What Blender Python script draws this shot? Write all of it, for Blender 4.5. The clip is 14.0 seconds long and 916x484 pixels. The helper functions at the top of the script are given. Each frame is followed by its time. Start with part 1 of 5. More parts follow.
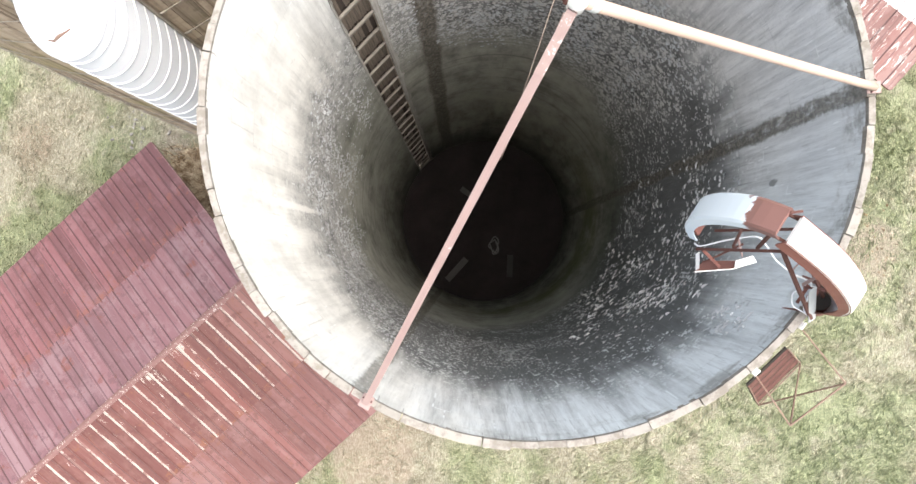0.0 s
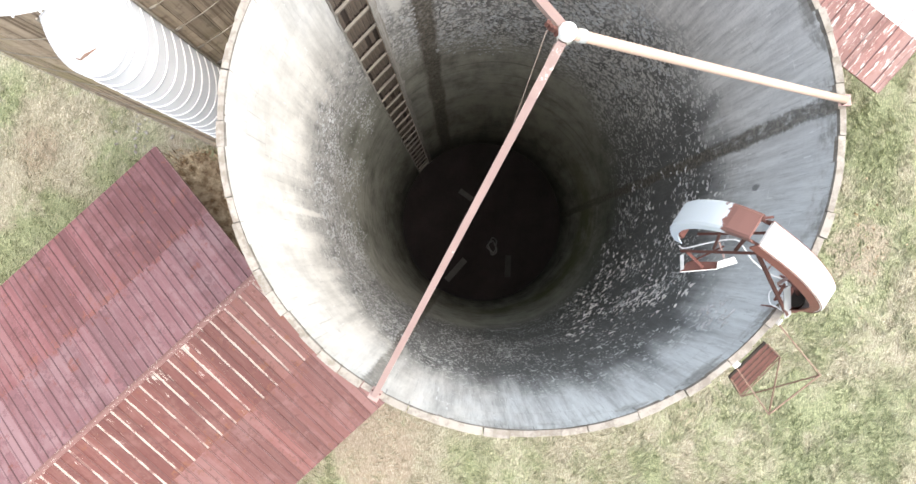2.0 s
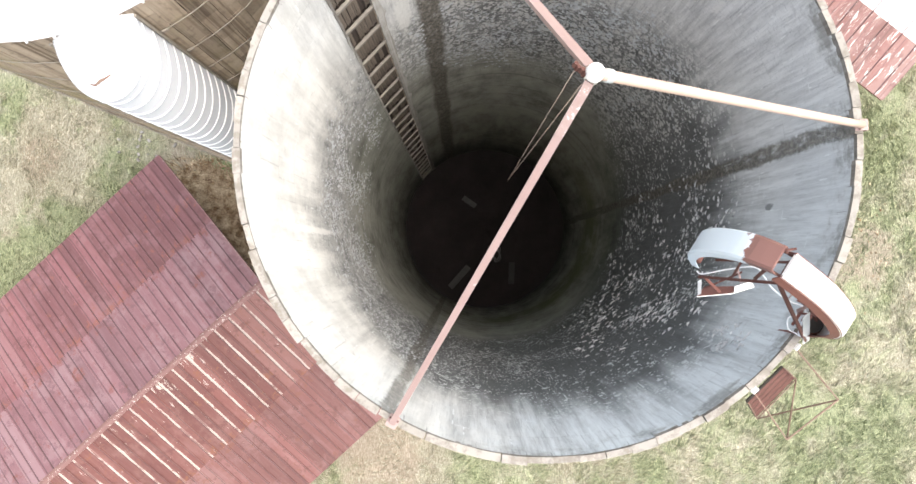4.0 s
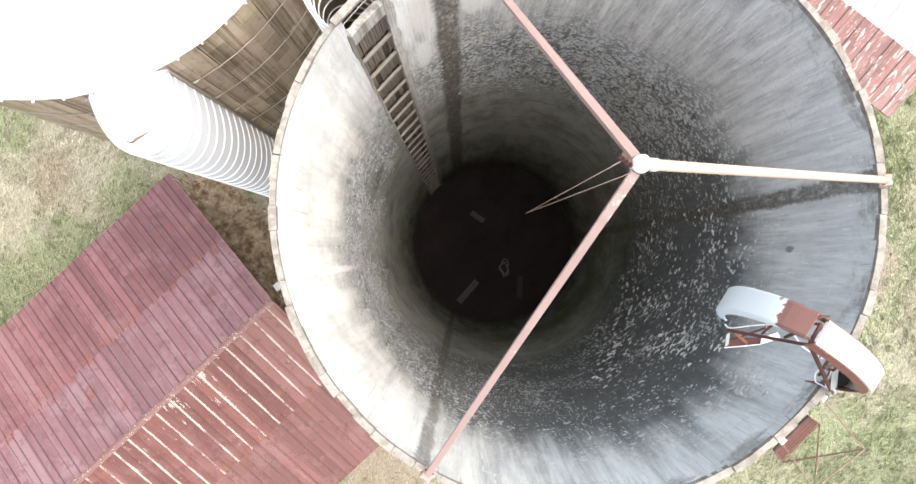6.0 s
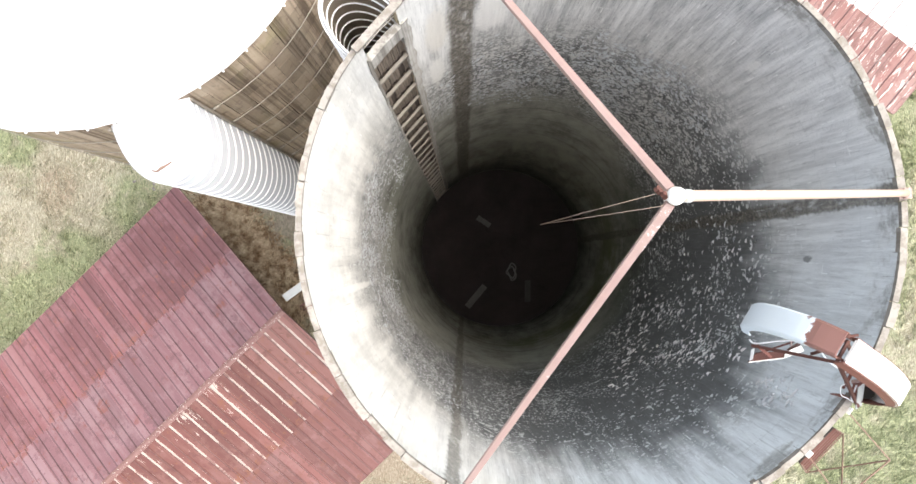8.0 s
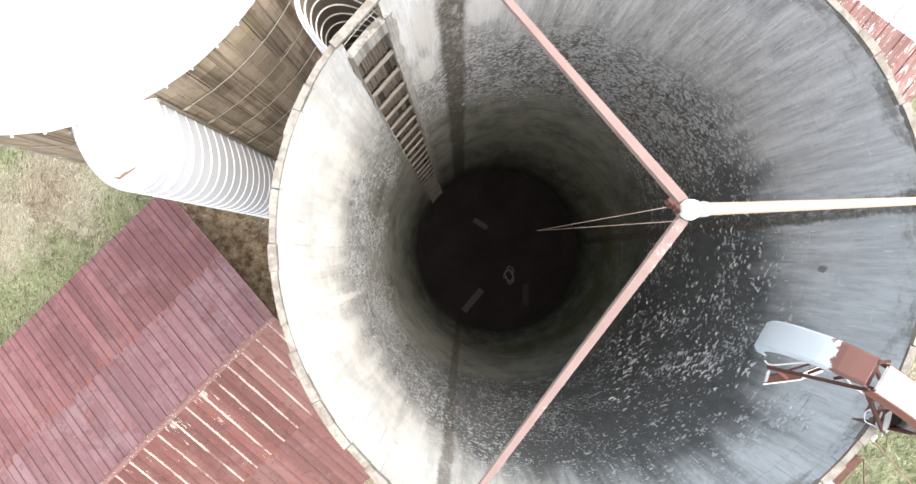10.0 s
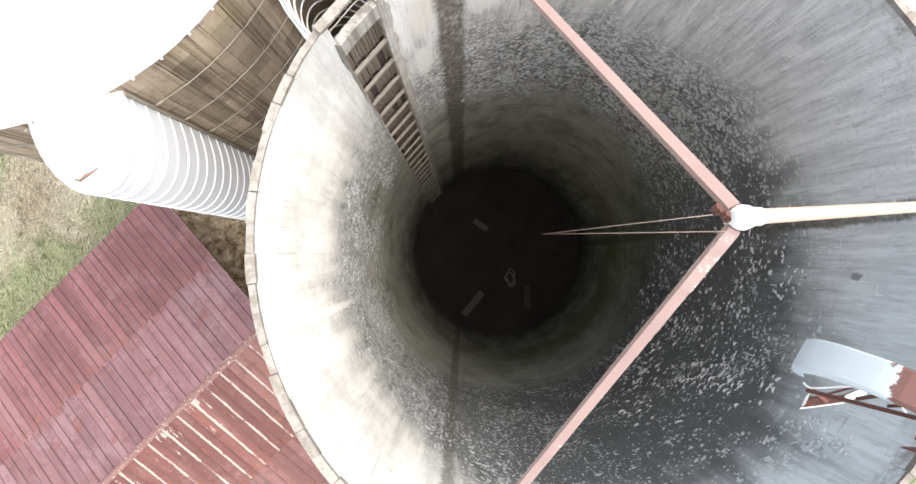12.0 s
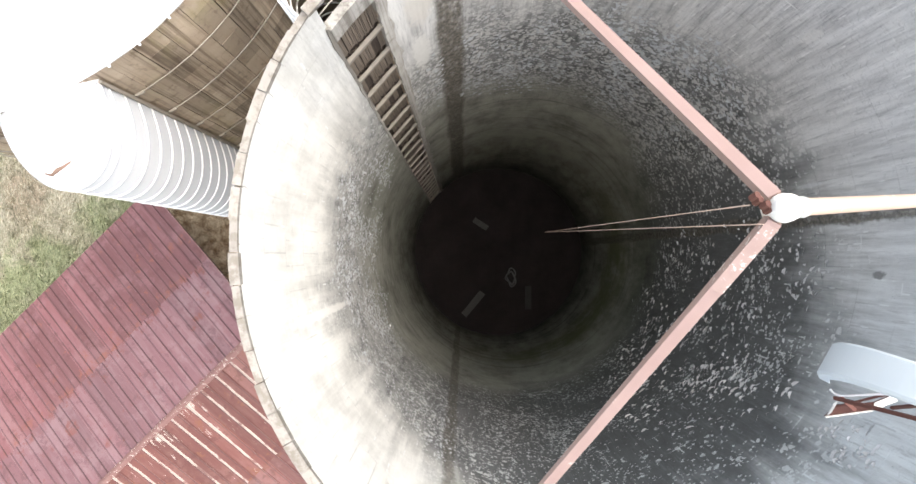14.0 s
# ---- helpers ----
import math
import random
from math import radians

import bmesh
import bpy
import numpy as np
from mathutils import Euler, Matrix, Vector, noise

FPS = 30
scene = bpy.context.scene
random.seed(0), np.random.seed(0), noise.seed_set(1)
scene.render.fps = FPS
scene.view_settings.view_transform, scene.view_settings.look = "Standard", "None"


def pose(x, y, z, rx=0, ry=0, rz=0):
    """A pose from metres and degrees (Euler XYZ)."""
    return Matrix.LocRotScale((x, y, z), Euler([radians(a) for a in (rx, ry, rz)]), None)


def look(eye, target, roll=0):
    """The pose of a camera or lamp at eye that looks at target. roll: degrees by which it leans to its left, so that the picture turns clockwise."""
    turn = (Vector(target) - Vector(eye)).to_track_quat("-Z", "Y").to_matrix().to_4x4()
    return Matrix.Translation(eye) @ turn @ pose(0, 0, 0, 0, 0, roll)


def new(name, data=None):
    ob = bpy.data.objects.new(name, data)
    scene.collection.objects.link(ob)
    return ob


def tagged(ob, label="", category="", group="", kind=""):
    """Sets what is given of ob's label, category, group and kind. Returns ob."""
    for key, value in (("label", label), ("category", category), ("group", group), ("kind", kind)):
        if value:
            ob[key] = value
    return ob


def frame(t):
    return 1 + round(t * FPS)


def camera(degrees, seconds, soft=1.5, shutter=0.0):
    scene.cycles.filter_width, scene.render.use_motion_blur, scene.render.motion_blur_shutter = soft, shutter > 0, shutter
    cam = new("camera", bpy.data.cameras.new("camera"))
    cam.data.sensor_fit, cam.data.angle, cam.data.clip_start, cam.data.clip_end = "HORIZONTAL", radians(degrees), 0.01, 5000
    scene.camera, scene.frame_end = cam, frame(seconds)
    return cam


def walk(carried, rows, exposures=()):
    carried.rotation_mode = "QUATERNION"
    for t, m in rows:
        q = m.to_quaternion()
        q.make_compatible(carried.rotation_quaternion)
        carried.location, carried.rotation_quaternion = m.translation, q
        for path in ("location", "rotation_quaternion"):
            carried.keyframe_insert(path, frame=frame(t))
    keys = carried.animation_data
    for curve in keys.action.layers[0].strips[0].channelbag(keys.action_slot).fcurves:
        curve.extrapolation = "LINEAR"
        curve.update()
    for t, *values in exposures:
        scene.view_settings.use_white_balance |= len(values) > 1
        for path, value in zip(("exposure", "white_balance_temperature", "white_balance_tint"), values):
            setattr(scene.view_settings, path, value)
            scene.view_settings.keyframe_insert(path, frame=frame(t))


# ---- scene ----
# The ground is z = 0 and the open silo's axis is x = y = 0.
cam = camera(66.30, 14.0)
# seconds, x, y, z in metres, then Euler degrees
ROWS = [
    (0, -0.6225, -1.3589, 27.136, 1.157, 0.707, 0.03),
    (0.5, -0.6416, -1.3577, 27.2382, 1.218, 0.641, -0.039),
    (1, -0.6503, -1.3505, 27.4078, 1.202, 0.579, -0.107),
    (1.5, -0.6468, -1.3422, 27.6193, 1.201, 0.553, -0.206),
    (2, -0.6531, -1.3349, 27.6285, 1.164, 0.542, -0.255),
    (2.5, -0.6939, -1.3134, 27.6023, 1.203, 0.515, -0.288),
    (5, -0.9748, -0.8103, 27.6698, 1.197, 0.452, -0.662),
    (5.5, -1.0747, -0.6588, 27.7127, 1.206, 0.464, -0.745),
    (6, -1.1516, -0.5298, 27.7741, 1.253, 0.455, -0.826),
    (6.5, -1.2002, -0.4597, 27.8147, 1.219, 0.461, -0.9),
    (7, -1.2682, -0.3992, 27.8393, 1.197, 0.459, -1.089),
    (7.5, -1.3338, -0.3506, 27.8388, 1.222, 0.532, -1.718),
    (8, -1.3918, -0.2907, 27.8484, 1.181, 0.531, -2.111),
    (8.5, -1.3828, -0.2459, 27.8543, 1.201, 0.511, -2.103),
    (11, -1.2601, -0.1107, 26.805, 1.114, 0.412, -2.364),
    (11.5, -1.2736, -0.0842, 26.7118, 1.128, 0.403, -2.381),
    (12, -1.3056, -0.071, 26.5402, 1.133, 0.385, -2.476),
    (12.5, -1.3268, -0.0895, 26.454, 1.146, 0.392, -2.519),
    (13, -1.3365, -0.0908, 26.3721, 1.165, 0.398, -2.56),
    (13.5, -1.3298, -0.085, 26.2398, 1.136, 0.365, -2.585),
    (14, -1.3087, -0.0802, 26.1204, 1.111, 0.364, -2.682),
]
walk(cam, [(t, pose(x, y, z, rx, ry, rz)) for t, x, y, z, rx, ry, rz in ROWS], [(0.0, 1.52, 6450, 9), (14.0, 1.52, 6450, 9)])

# ---------------------------------------------------------------- light
SUN = Vector((0.39, 0.06, 1.0)).normalized()
world = bpy.data.worlds.new("sky")
scene.world = world
world.use_nodes = True
wn, wl = world.node_tree.nodes, world.node_tree.links
sky = wn.new("ShaderNodeTexSky")
sky.sky_type = "NISHITA"
sky.sun_disc = False
sky.sun_elevation = math.asin(SUN.z)
sky.sun_rotation = math.atan2(SUN.x, SUN.y)
sky.air_density, sky.dust_density, sky.ozone_density = 1.0, 5.0, 0.8
back = wn["Background"]
back.inputs["Strength"].default_value = 0.15
haze = wn.new("ShaderNodeHueSaturation")       # thin cloud takes most of the blue away
haze.inputs["Saturation"].default_value = 0.6
wl.new(sky.outputs[0], haze.inputs["Color"])
wl.new(haze.outputs[0], back.inputs["Color"])
sun = new("sun", bpy.data.lights.new("sun", "SUN"))
sun.data.energy, sun.data.angle, sun.data.color = 1.5, radians(90), (1.0, 0.965, 0.91)
sun.matrix_world = look(SUN * 60, (0, 0, 0))


# ---------------------------------------------------------------- material helpers
class Nodes:
    """A small writer of node materials."""

    def __init__(self, name, rough=0.8, metal=0.0, spec=0.3):
        self.mat = bpy.data.materials.new(name)
        self.mat.use_nodes = True
        self.t = self.mat.node_tree
        self.b = self.t.nodes["Principled BSDF"]
        self.b.inputs["Roughness"].default_value = rough
        self.b.inputs["Metallic"].default_value = metal
        self.b.inputs["Specular IOR Level"].default_value = spec
        self.co = self.t.nodes.new("ShaderNodeTexCoord")

    def put(self, sock, v):
        if isinstance(v, bpy.types.NodeSocket):
            self.t.links.new(v, sock)
        elif isinstance(v, (tuple, list)) and len(v) == 3 and sock.type == "RGBA":
            sock.default_value = (*v, 1)
        else:
            sock.default_value = v

    def uv(self):
        return self.co.outputs["UV"]

    def obj_world(self):
        return self.t.nodes.new("ShaderNodeNewGeometry").outputs["Position"]

    def obj(self):
        return self.co.outputs["Object"]

    def scaled(self, vec, sx, sy, sz, shift=(0, 0, 0)):
        m = self.t.nodes.new("ShaderNodeMapping")
        self.put(m.inputs["Vector"], vec)
        m.inputs["Scale"].default_value = (sx, sy, sz)
        m.inputs["Location"].default_value = shift
        return m.outputs[0]

    def noise(self, vec, scale, detail=4.0, rough=0.55, warp=0.0):
        n = self.t.nodes.new("ShaderNodeTexNoise")
        self.put(n.inputs["Vector"], vec)
        n.inputs["Scale"].default_value = scale
        n.inputs["Detail"].default_value = detail
        n.inputs["Roughness"].default_value = rough
        n.inputs["Distortion"].default_value = warp
        return n.outputs["Fac"]

    def voronoi(self, vec, scale, feature="F1", out="Distance"):
        n = self.t.nodes.new("ShaderNodeTexVoronoi")
        n.feature = feature
        self.put(n.inputs["Vector"], vec)
        n.inputs["Scale"].default_value = scale
        return n.outputs[out]

    def ramp(self, fac, lo, hi):
        n = self.t.nodes.new("ShaderNodeMapRange")
        n.interpolation_type = "SMOOTHSTEP"
        self.put(n.inputs["Value"], fac)
        n.inputs["From Min"].default_value = lo
        n.inputs["From Max"].default_value = hi
        return n.outputs[0]

    def math(self, op, a, b=0.0):
        n = self.t.nodes.new("ShaderNodeMath")
        n.operation = op
        self.put(n.inputs[0], a)
        self.put(n.inputs[1], b)
        return n.outputs[0]

    def mix(self, fac, a, b, blend="MIX"):
        n = self.t.nodes.new("ShaderNodeMix")
        n.data_type, n.blend_type = "RGBA", blend
        self.put(n.inputs["Factor"], fac)
        self.put(n.inputs[6], a)
        self.put(n.inputs[7], b)
        return n.outputs[2]

    def split(self, vec):
        n = self.t.nodes.new("ShaderNodeSeparateXYZ")
        self.put(n.inputs[0], vec)
        return n.outputs

    def rand(self):
        return self.t.nodes.new("ShaderNodeObjectInfo").outputs["Random"]

    def island(self):
        return self.t.nodes.new("ShaderNodeNewGeometry").outputs["Random Per Island"]

    def done(self, color, bump=None, strength=0.3, dist=0.02, rough=None):
        self.put(self.b.inputs["Base Color"], color)
        if rough is not None:
            self.put(self.b.inputs["Roughness"], rough)
        if bump is not None:
            n = self.t.nodes.new("ShaderNodeBump")
            n.inputs["Strength"].default_value = strength
            n.inputs["Distance"].default_value = dist
            self.put(n.inputs["Height"], bump)
            self.t.links.new(n.outputs[0], self.b.inputs["Normal"])
        return self.mat


# ---------------------------------------------------------------- materials
def m_inner_wall():
    """Plastered stave wall: pale above, flaking in the middle, mossy below. UV is metres round and metres up."""
    k = Nodes("old silo plaster", 0.85)
    uv = k.uv()
    u, z = k.split(uv)[0], k.split(uv)[1]
    ang = k.math("DIVIDE", u, 3.05)

    def facing(deg):
        return k.math("COSINE", k.math("SUBTRACT", ang, radians(deg)))

    def band(fac, lo, hi, amount):
        return k.math("MULTIPLY", k.ramp(fac, lo, hi), amount)

    big = k.noise(k.scaled(uv, 0.35, 0.12, 1), 1.0, 3)
    ragged = k.noise(uv, 1.3, 5, 0.65)
    streak = k.noise(k.scaled(uv, 3.0, 0.22, 1), 1.0, 6, 0.65)
    hair = k.noise(k.scaled(uv, 30.0, 1.5, 1), 1.0, 6, 0.8)
    brush = k.noise(k.scaled(uv, 11.0, 0.7, 1, (3, 1, 0)), 1.0, 5, 0.75)
    cloud = k.noise(k.scaled(uv, 1.1, 0.6, 1, (4, 2, 0)), 1.0, 6, 0.7)
    zz = k.math("ADD", z, k.math("MULTIPLY", k.math("SUBTRACT", big, 0.5), 2.0))
    zz = k.math("ADD", zz, k.math("MULTIPLY", k.math("SUBTRACT", ragged, 0.5), 2.0))
    lit_west, south, north = facing(195), facing(-35), facing(80)

    # upper plaster: whole and cream west, washed grey east; side light is in the tones
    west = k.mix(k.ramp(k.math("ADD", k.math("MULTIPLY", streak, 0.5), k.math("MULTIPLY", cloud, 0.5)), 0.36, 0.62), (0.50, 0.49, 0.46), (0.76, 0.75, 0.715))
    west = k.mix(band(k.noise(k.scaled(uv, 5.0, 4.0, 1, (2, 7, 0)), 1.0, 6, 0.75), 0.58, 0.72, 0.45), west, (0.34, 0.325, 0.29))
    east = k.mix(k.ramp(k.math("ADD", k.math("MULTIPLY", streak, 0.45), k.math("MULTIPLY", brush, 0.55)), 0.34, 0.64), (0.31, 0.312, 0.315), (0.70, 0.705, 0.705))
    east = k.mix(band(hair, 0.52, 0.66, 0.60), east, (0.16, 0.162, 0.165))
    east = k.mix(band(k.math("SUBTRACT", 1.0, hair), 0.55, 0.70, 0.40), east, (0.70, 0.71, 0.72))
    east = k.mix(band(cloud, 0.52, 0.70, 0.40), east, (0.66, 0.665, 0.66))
    # extra brightness painted into the south-east side
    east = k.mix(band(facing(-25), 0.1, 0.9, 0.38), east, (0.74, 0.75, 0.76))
    whole_lit = k.math("ADD", lit_west, k.math("MULTIPLY", k.math("SUBTRACT", k.noise(k.scaled(uv, 0.8, 0.25, 1), 1.0, 5, 0.65), 0.5), 1.2))
    pale = k.mix(k.ramp(whole_lit, 0.20, 0.95), east, west)

    # bare middle band, with what is left of the thin plaster on it
    bare = k.mix(k.noise(k.scaled(uv, 5.0, 1.6, 1), 1.0, 7, 0.75), (0.055, 0.056, 0.057), (0.185, 0.187, 0.188))
    bare = k.mix(band(hair, 0.50, 0.64, 0.5), bare, (0.21, 0.213, 0.215))
    shake = k.t.nodes.new("ShaderNodeVectorMath")
    shake.operation = "MULTIPLY_ADD"
    wn2 = k.t.nodes.new("ShaderNodeTexNoise")
    k.put(wn2.inputs["Vector"], uv)
    wn2.inputs["Scale"].default_value = 9.0
    wn2.inputs["Detail"].default_value = 4.0
    k.put(shake.inputs[0], wn2.outputs["Color"])
    shake.inputs[1].default_value = (0.10, 0.16, 0)
    k.put(shake.inputs[2], uv)
    jit = shake.outputs[0]

    def flecks(su, sv, shift, size, keep):
        """Loose scales of plaster, one to a cell; keep drives how many stay."""
        vec = k.scaled(jit, su, sv, 1, shift)
        dist, hue = k.voronoi(vec, 1.0), k.voronoi(vec, 1.0, "F1", "Color")
        on = k.ramp(k.math("ADD", k.split(hue)[0], keep), 0.97, 1.03)
        r = k.math("MULTIPLY_ADD", k.split(hue)[1], size)
        r.node.inputs[2].default_value = size * 0.5
        return k.math("MULTIPLY", on, k.math("SUBTRACT", 1.0, k.ramp(k.math("SUBTRACT", dist, r), -0.06, 0.06)))

    clump = k.math("SUBTRACT", k.noise(k.scaled(uv, 0.9, 0.6, 1), 1.0, 5, 0.65), 0.5)
    side = k.math("MULTIPLY", k.ramp(north, 0.30, 0.80), 0.62)
    many = k.math("ADD", k.math("MULTIPLY", clump, 1.5), side)
    fine_n = k.math("MAXIMUM", flecks(13.0, 10.0, (3, 8, 0), 0.42, k.math("ADD", many, 0.08)), flecks(24.0, 17.0, (1, 2, 0), 0.42, k.math("ADD", many, 0.12)))
    weathered = k.math("MULTIPLY", k.ramp(facing(-125), 0.25, 0.9), 0.36)
    tiny = flecks(30.0, 22.0, (6, 2, 0), 0.36, k.math("ADD", k.math("MULTIPLY", clump, 1.6), weathered))
    flake_c = k.mix(k.noise(uv, 5.0, 5, 0.7), (0.42, 0.425, 0.425), (0.82, 0.825, 0.82))
    film = k.math("MULTIPLY", k.ramp(k.noise(k.scaled(uv, 2.6, 1.5, 1, (8, 3, 0)), 1.0, 8, 0.8), 0.40, 0.60), k.math("ADD", k.math("MULTIPLY", k.ramp(north, 0.25, 0.85), 0.80), k.math("MULTIPLY", k.ramp(facing(-165), 0.3, 1.0), 0.62)))
    mid = k.mix(film, bare, (0.31, 0.315, 0.32))
    mid = k.mix(k.math("MULTIPLY", k.math("MAXIMUM", fine_n, tiny), 0.85), mid, flake_c)

    mid = k.mix(k.math("MULTIPLY", band(facing(172), 0.35, 0.95, 0.70), k.ramp(k.noise(k.scaled(uv, 6.0, 2.5, 1, (1, 5, 0)), 1.0, 7, 0.8), 0.36, 0.58)), mid, (0.50, 0.495, 0.475))
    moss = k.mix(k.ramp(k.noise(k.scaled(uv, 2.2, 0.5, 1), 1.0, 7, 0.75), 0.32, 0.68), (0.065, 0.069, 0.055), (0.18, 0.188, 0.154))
    # low wall is painted paler in place of light bounced down the shaft
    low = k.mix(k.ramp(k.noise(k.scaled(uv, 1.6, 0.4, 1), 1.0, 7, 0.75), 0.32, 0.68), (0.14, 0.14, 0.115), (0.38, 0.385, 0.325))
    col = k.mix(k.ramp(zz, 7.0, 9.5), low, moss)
    # paler wall all round but the east, fading out low down
    pale_round = k.math("MULTIPLY", k.ramp(k.math("MAXIMUM", facing(230), k.math("SUBTRACT", facing(95), 0.25)), -0.45, 0.65), k.ramp(k.noise(k.scaled(uv, 1.2, 0.7, 1), 1.0, 6, 0.7), 0.22, 0.66))
    col = k.mix(k.math("MULTIPLY", pale_round, band(zz, 4.2, 9.0, 0.85)), col, (0.47, 0.465, 0.42))
    # faint level rings where the silage stood
    ring = k.noise(k.scaled(uv, 0.10, 3.2, 1), 1.0, 5, 0.7)
    col = k.mix(band(ring, 0.52, 0.66, 0.40), col, (0.30, 0.305, 0.28))
    col = k.mix(band(k.math("SUBTRACT", 1.0, ring), 0.54, 0.66, 0.45), col, (0.06, 0.06, 0.052))
    # ragged darkening towards the floor, reaching higher in the north
    foot_dark = k.math("SUBTRACT", 1.0, k.ramp(k.math("ADD", k.math("SUBTRACT", z, k.math("MULTIPLY", north, 0.7)), k.math("MULTIPLY", k.noise(k.scaled(uv, 1.2, 0.8, 1), 1.0, 6, 0.7), 2.4)), 0.8, 4.6))
    col = k.mix(k.math("MULTIPLY", foot_dark, 0.72), col, (0.045, 0.04, 0.034))
    # olive algae low in the east and south-east
    algae = k.math("MULTIPLY", k.ramp(facing(-40), 0.1, 0.9), k.math("MULTIPLY", k.ramp(zz, 3.6, 5.2), k.math("SUBTRACT", 1.0, k.ramp(zz, 5.8, 8.0))))
    col = k.mix(k.math("MULTIPLY", algae, k.ramp(cloud, 0.3, 0.6)), col, (0.15, 0.155, 0.085))
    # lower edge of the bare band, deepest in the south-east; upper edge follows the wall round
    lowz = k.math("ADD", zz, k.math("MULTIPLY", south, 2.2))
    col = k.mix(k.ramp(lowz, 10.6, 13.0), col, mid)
    edge = k.math("ADD", z, k.math("MULTIPLY", k.math("SUBTRACT", streak, 0.5), 3.0))
    edge = k.math("ADD", edge, k.math("MULTIPLY", k.math("SUBTRACT", ragged, 0.5), 1.6))
    edge = k.math("ADD", edge, k.math("MULTIPLY", k.ramp(facing(-80), 0.45, 0.95), -1.15))
    edge = k.math("SUBTRACT", edge, k.math("MULTIPLY", k.ramp(facing(-35), 0.5, 1.0), 0.7))
    col = k.mix(k.ramp(edge, 15.7, 17.9), col, pale)

    # joints of the staves under the plaster, some open, some limed
    brick = k.t.nodes.new("ShaderNodeTexBrick")
    k.put(brick.inputs["Vector"], k.scaled(uv, 1, 1, 1, (-0.10, 0.25, 0)))
    brick.offset = 0.5
    brick.inputs["Scale"].default_value = 1.0
    brick.inputs["Brick Width"].default_value = 0.2555
    brick.inputs["Row Height"].default_value = 0.762
    brick.inputs["Mortar Size"].default_value = 0.010
    brick.inputs["Mortar Smooth"].default_value = 0.4
    jn = brick.outputs["Fac"]
    joint = k.math("MULTIPLY", jn, k.ramp(k.noise(uv, 0.9, 3), 0.42, 0.70))
    col = k.mix(k.math("MULTIPLY", joint, 0.22), col, (0.07, 0.07, 0.07))
    lime = k.math("MULTIPLY", jn, k.ramp(k.noise(k.scaled(uv, 1, 1, 1, (5, 9, 0)), 2.2, 4), 0.57, 0.62))
    lime = k.math("MULTIPLY", lime, k.ramp(z, 14.5, 16.5))
    col = k.mix(k.math("MULTIPLY", lime, 0.8), col, (0.74, 0.75, 0.75))
    # open cracks where the staves end at the rim
    saw = k.math("PINGPONG", k.math("ADD", k.math("SUBTRACT", u, 0.101), k.math("MULTIPLY", k.math("SUBTRACT", k.noise(uv, 6.0, 2), 0.5), 0.05)), 0.12785)
    crack = k.math("MULTIPLY", k.math("LESS_THAN", saw, k.math("MULTIPLY", k.noise(k.scaled(uv, 2.0, 2.0, 1), 1.0, 2), k.math("MULTIPLY", k.ramp(k.noise(k.scaled(uv, 1.7, 0.05, 1), 1.0, 2), 0.46, 0.58), 0.014))), k.ramp(k.math("ADD", z, k.math("MULTIPLY", k.noise(k.scaled(uv, 4, 0.1, 1), 1.0, 1), 0.6)), 20.38, 20.46))
    col = k.mix(k.math("MULTIPLY", crack, 0.45), col, (0.06, 0.055, 0.05))
    grime = k.math("MULTIPLY", k.ramp(k.math("ADD", z, k.math("MULTIPLY", k.noise(uv, 5.0, 5, 0.7), 0.7)), 20.12, 20.50), k.ramp(k.noise(uv, 2.2, 5, 0.7), 0.46, 0.62))
    col = k.mix(k.math("MULTIPLY", grime, k.math("SUBTRACT", 0.6, band(whole_lit, 0.0, 0.8, 0.55))), col, (0.12, 0.105, 0.085))
    # a few spots: lime splashes, a dark scar, whitewash beside the doors, a pale run in the west
    for deg, sz, ru, rz, tone in ((40.2, 18.62, 0.07, 0.26, (0.66, 0.66, 0.65)), (4.6, 18.50, 0.05, 0.17, (0.62, 0.62, 0.60)), (-9.2, 18.39, 0.05, 0.13, (0.17, 0.17, 0.17)),
                                  (11.0, 17.10, 0.03, 0.38, (0.58, 0.60, 0.62)), (124.0, 16.9, 0.16, 0.75, (0.70, 0.70, 0.68)), (122.5, 18.6, 0.20, 0.9, (0.62, 0.60, 0.56)),
                                  (-167.2, 17.2, 0.06, 1.9, (0.78, 0.77, 0.74)), (107.5, 18.3, 0.28, 0.8, (0.70, 0.70, 0.69))):
        du = k.math("DIVIDE", k.math("SUBTRACT", u, radians(deg) * 3.05), ru)
        dz = k.math("DIVIDE", k.math("SUBTRACT", z, sz), rz)
        rr = k.math("SQRT", k.math("ADD", k.math("MULTIPLY", du, du), k.math("MULTIPLY", dz, dz)))
        rr = k.math("ADD", rr, k.math("MULTIPLY", k.math("SUBTRACT", k.noise(uv, 11.0, 5, 0.7), 0.5), 1.5))
        col = k.mix(k.math("MULTIPLY", k.math("SUBTRACT", 1.0, k.ramp(rr, 0.6, 1.1)), 0.8), col, tone)
    # wet stains under the three rafter feet
    wob = k.math("MULTIPLY", k.math("SUBTRACT", k.noise(k.scaled(uv, 1.5, 0.6, 1), 1.0, 4), 0.5), 0.22)
    wob = k.math("ADD", wob, k.math("MULTIPLY", k.math("SUBTRACT", k.noise(uv, 9.0, 5, 0.75), 0.5), 0.14))
    uw = k.math("ADD", u, wob)
    stain = None
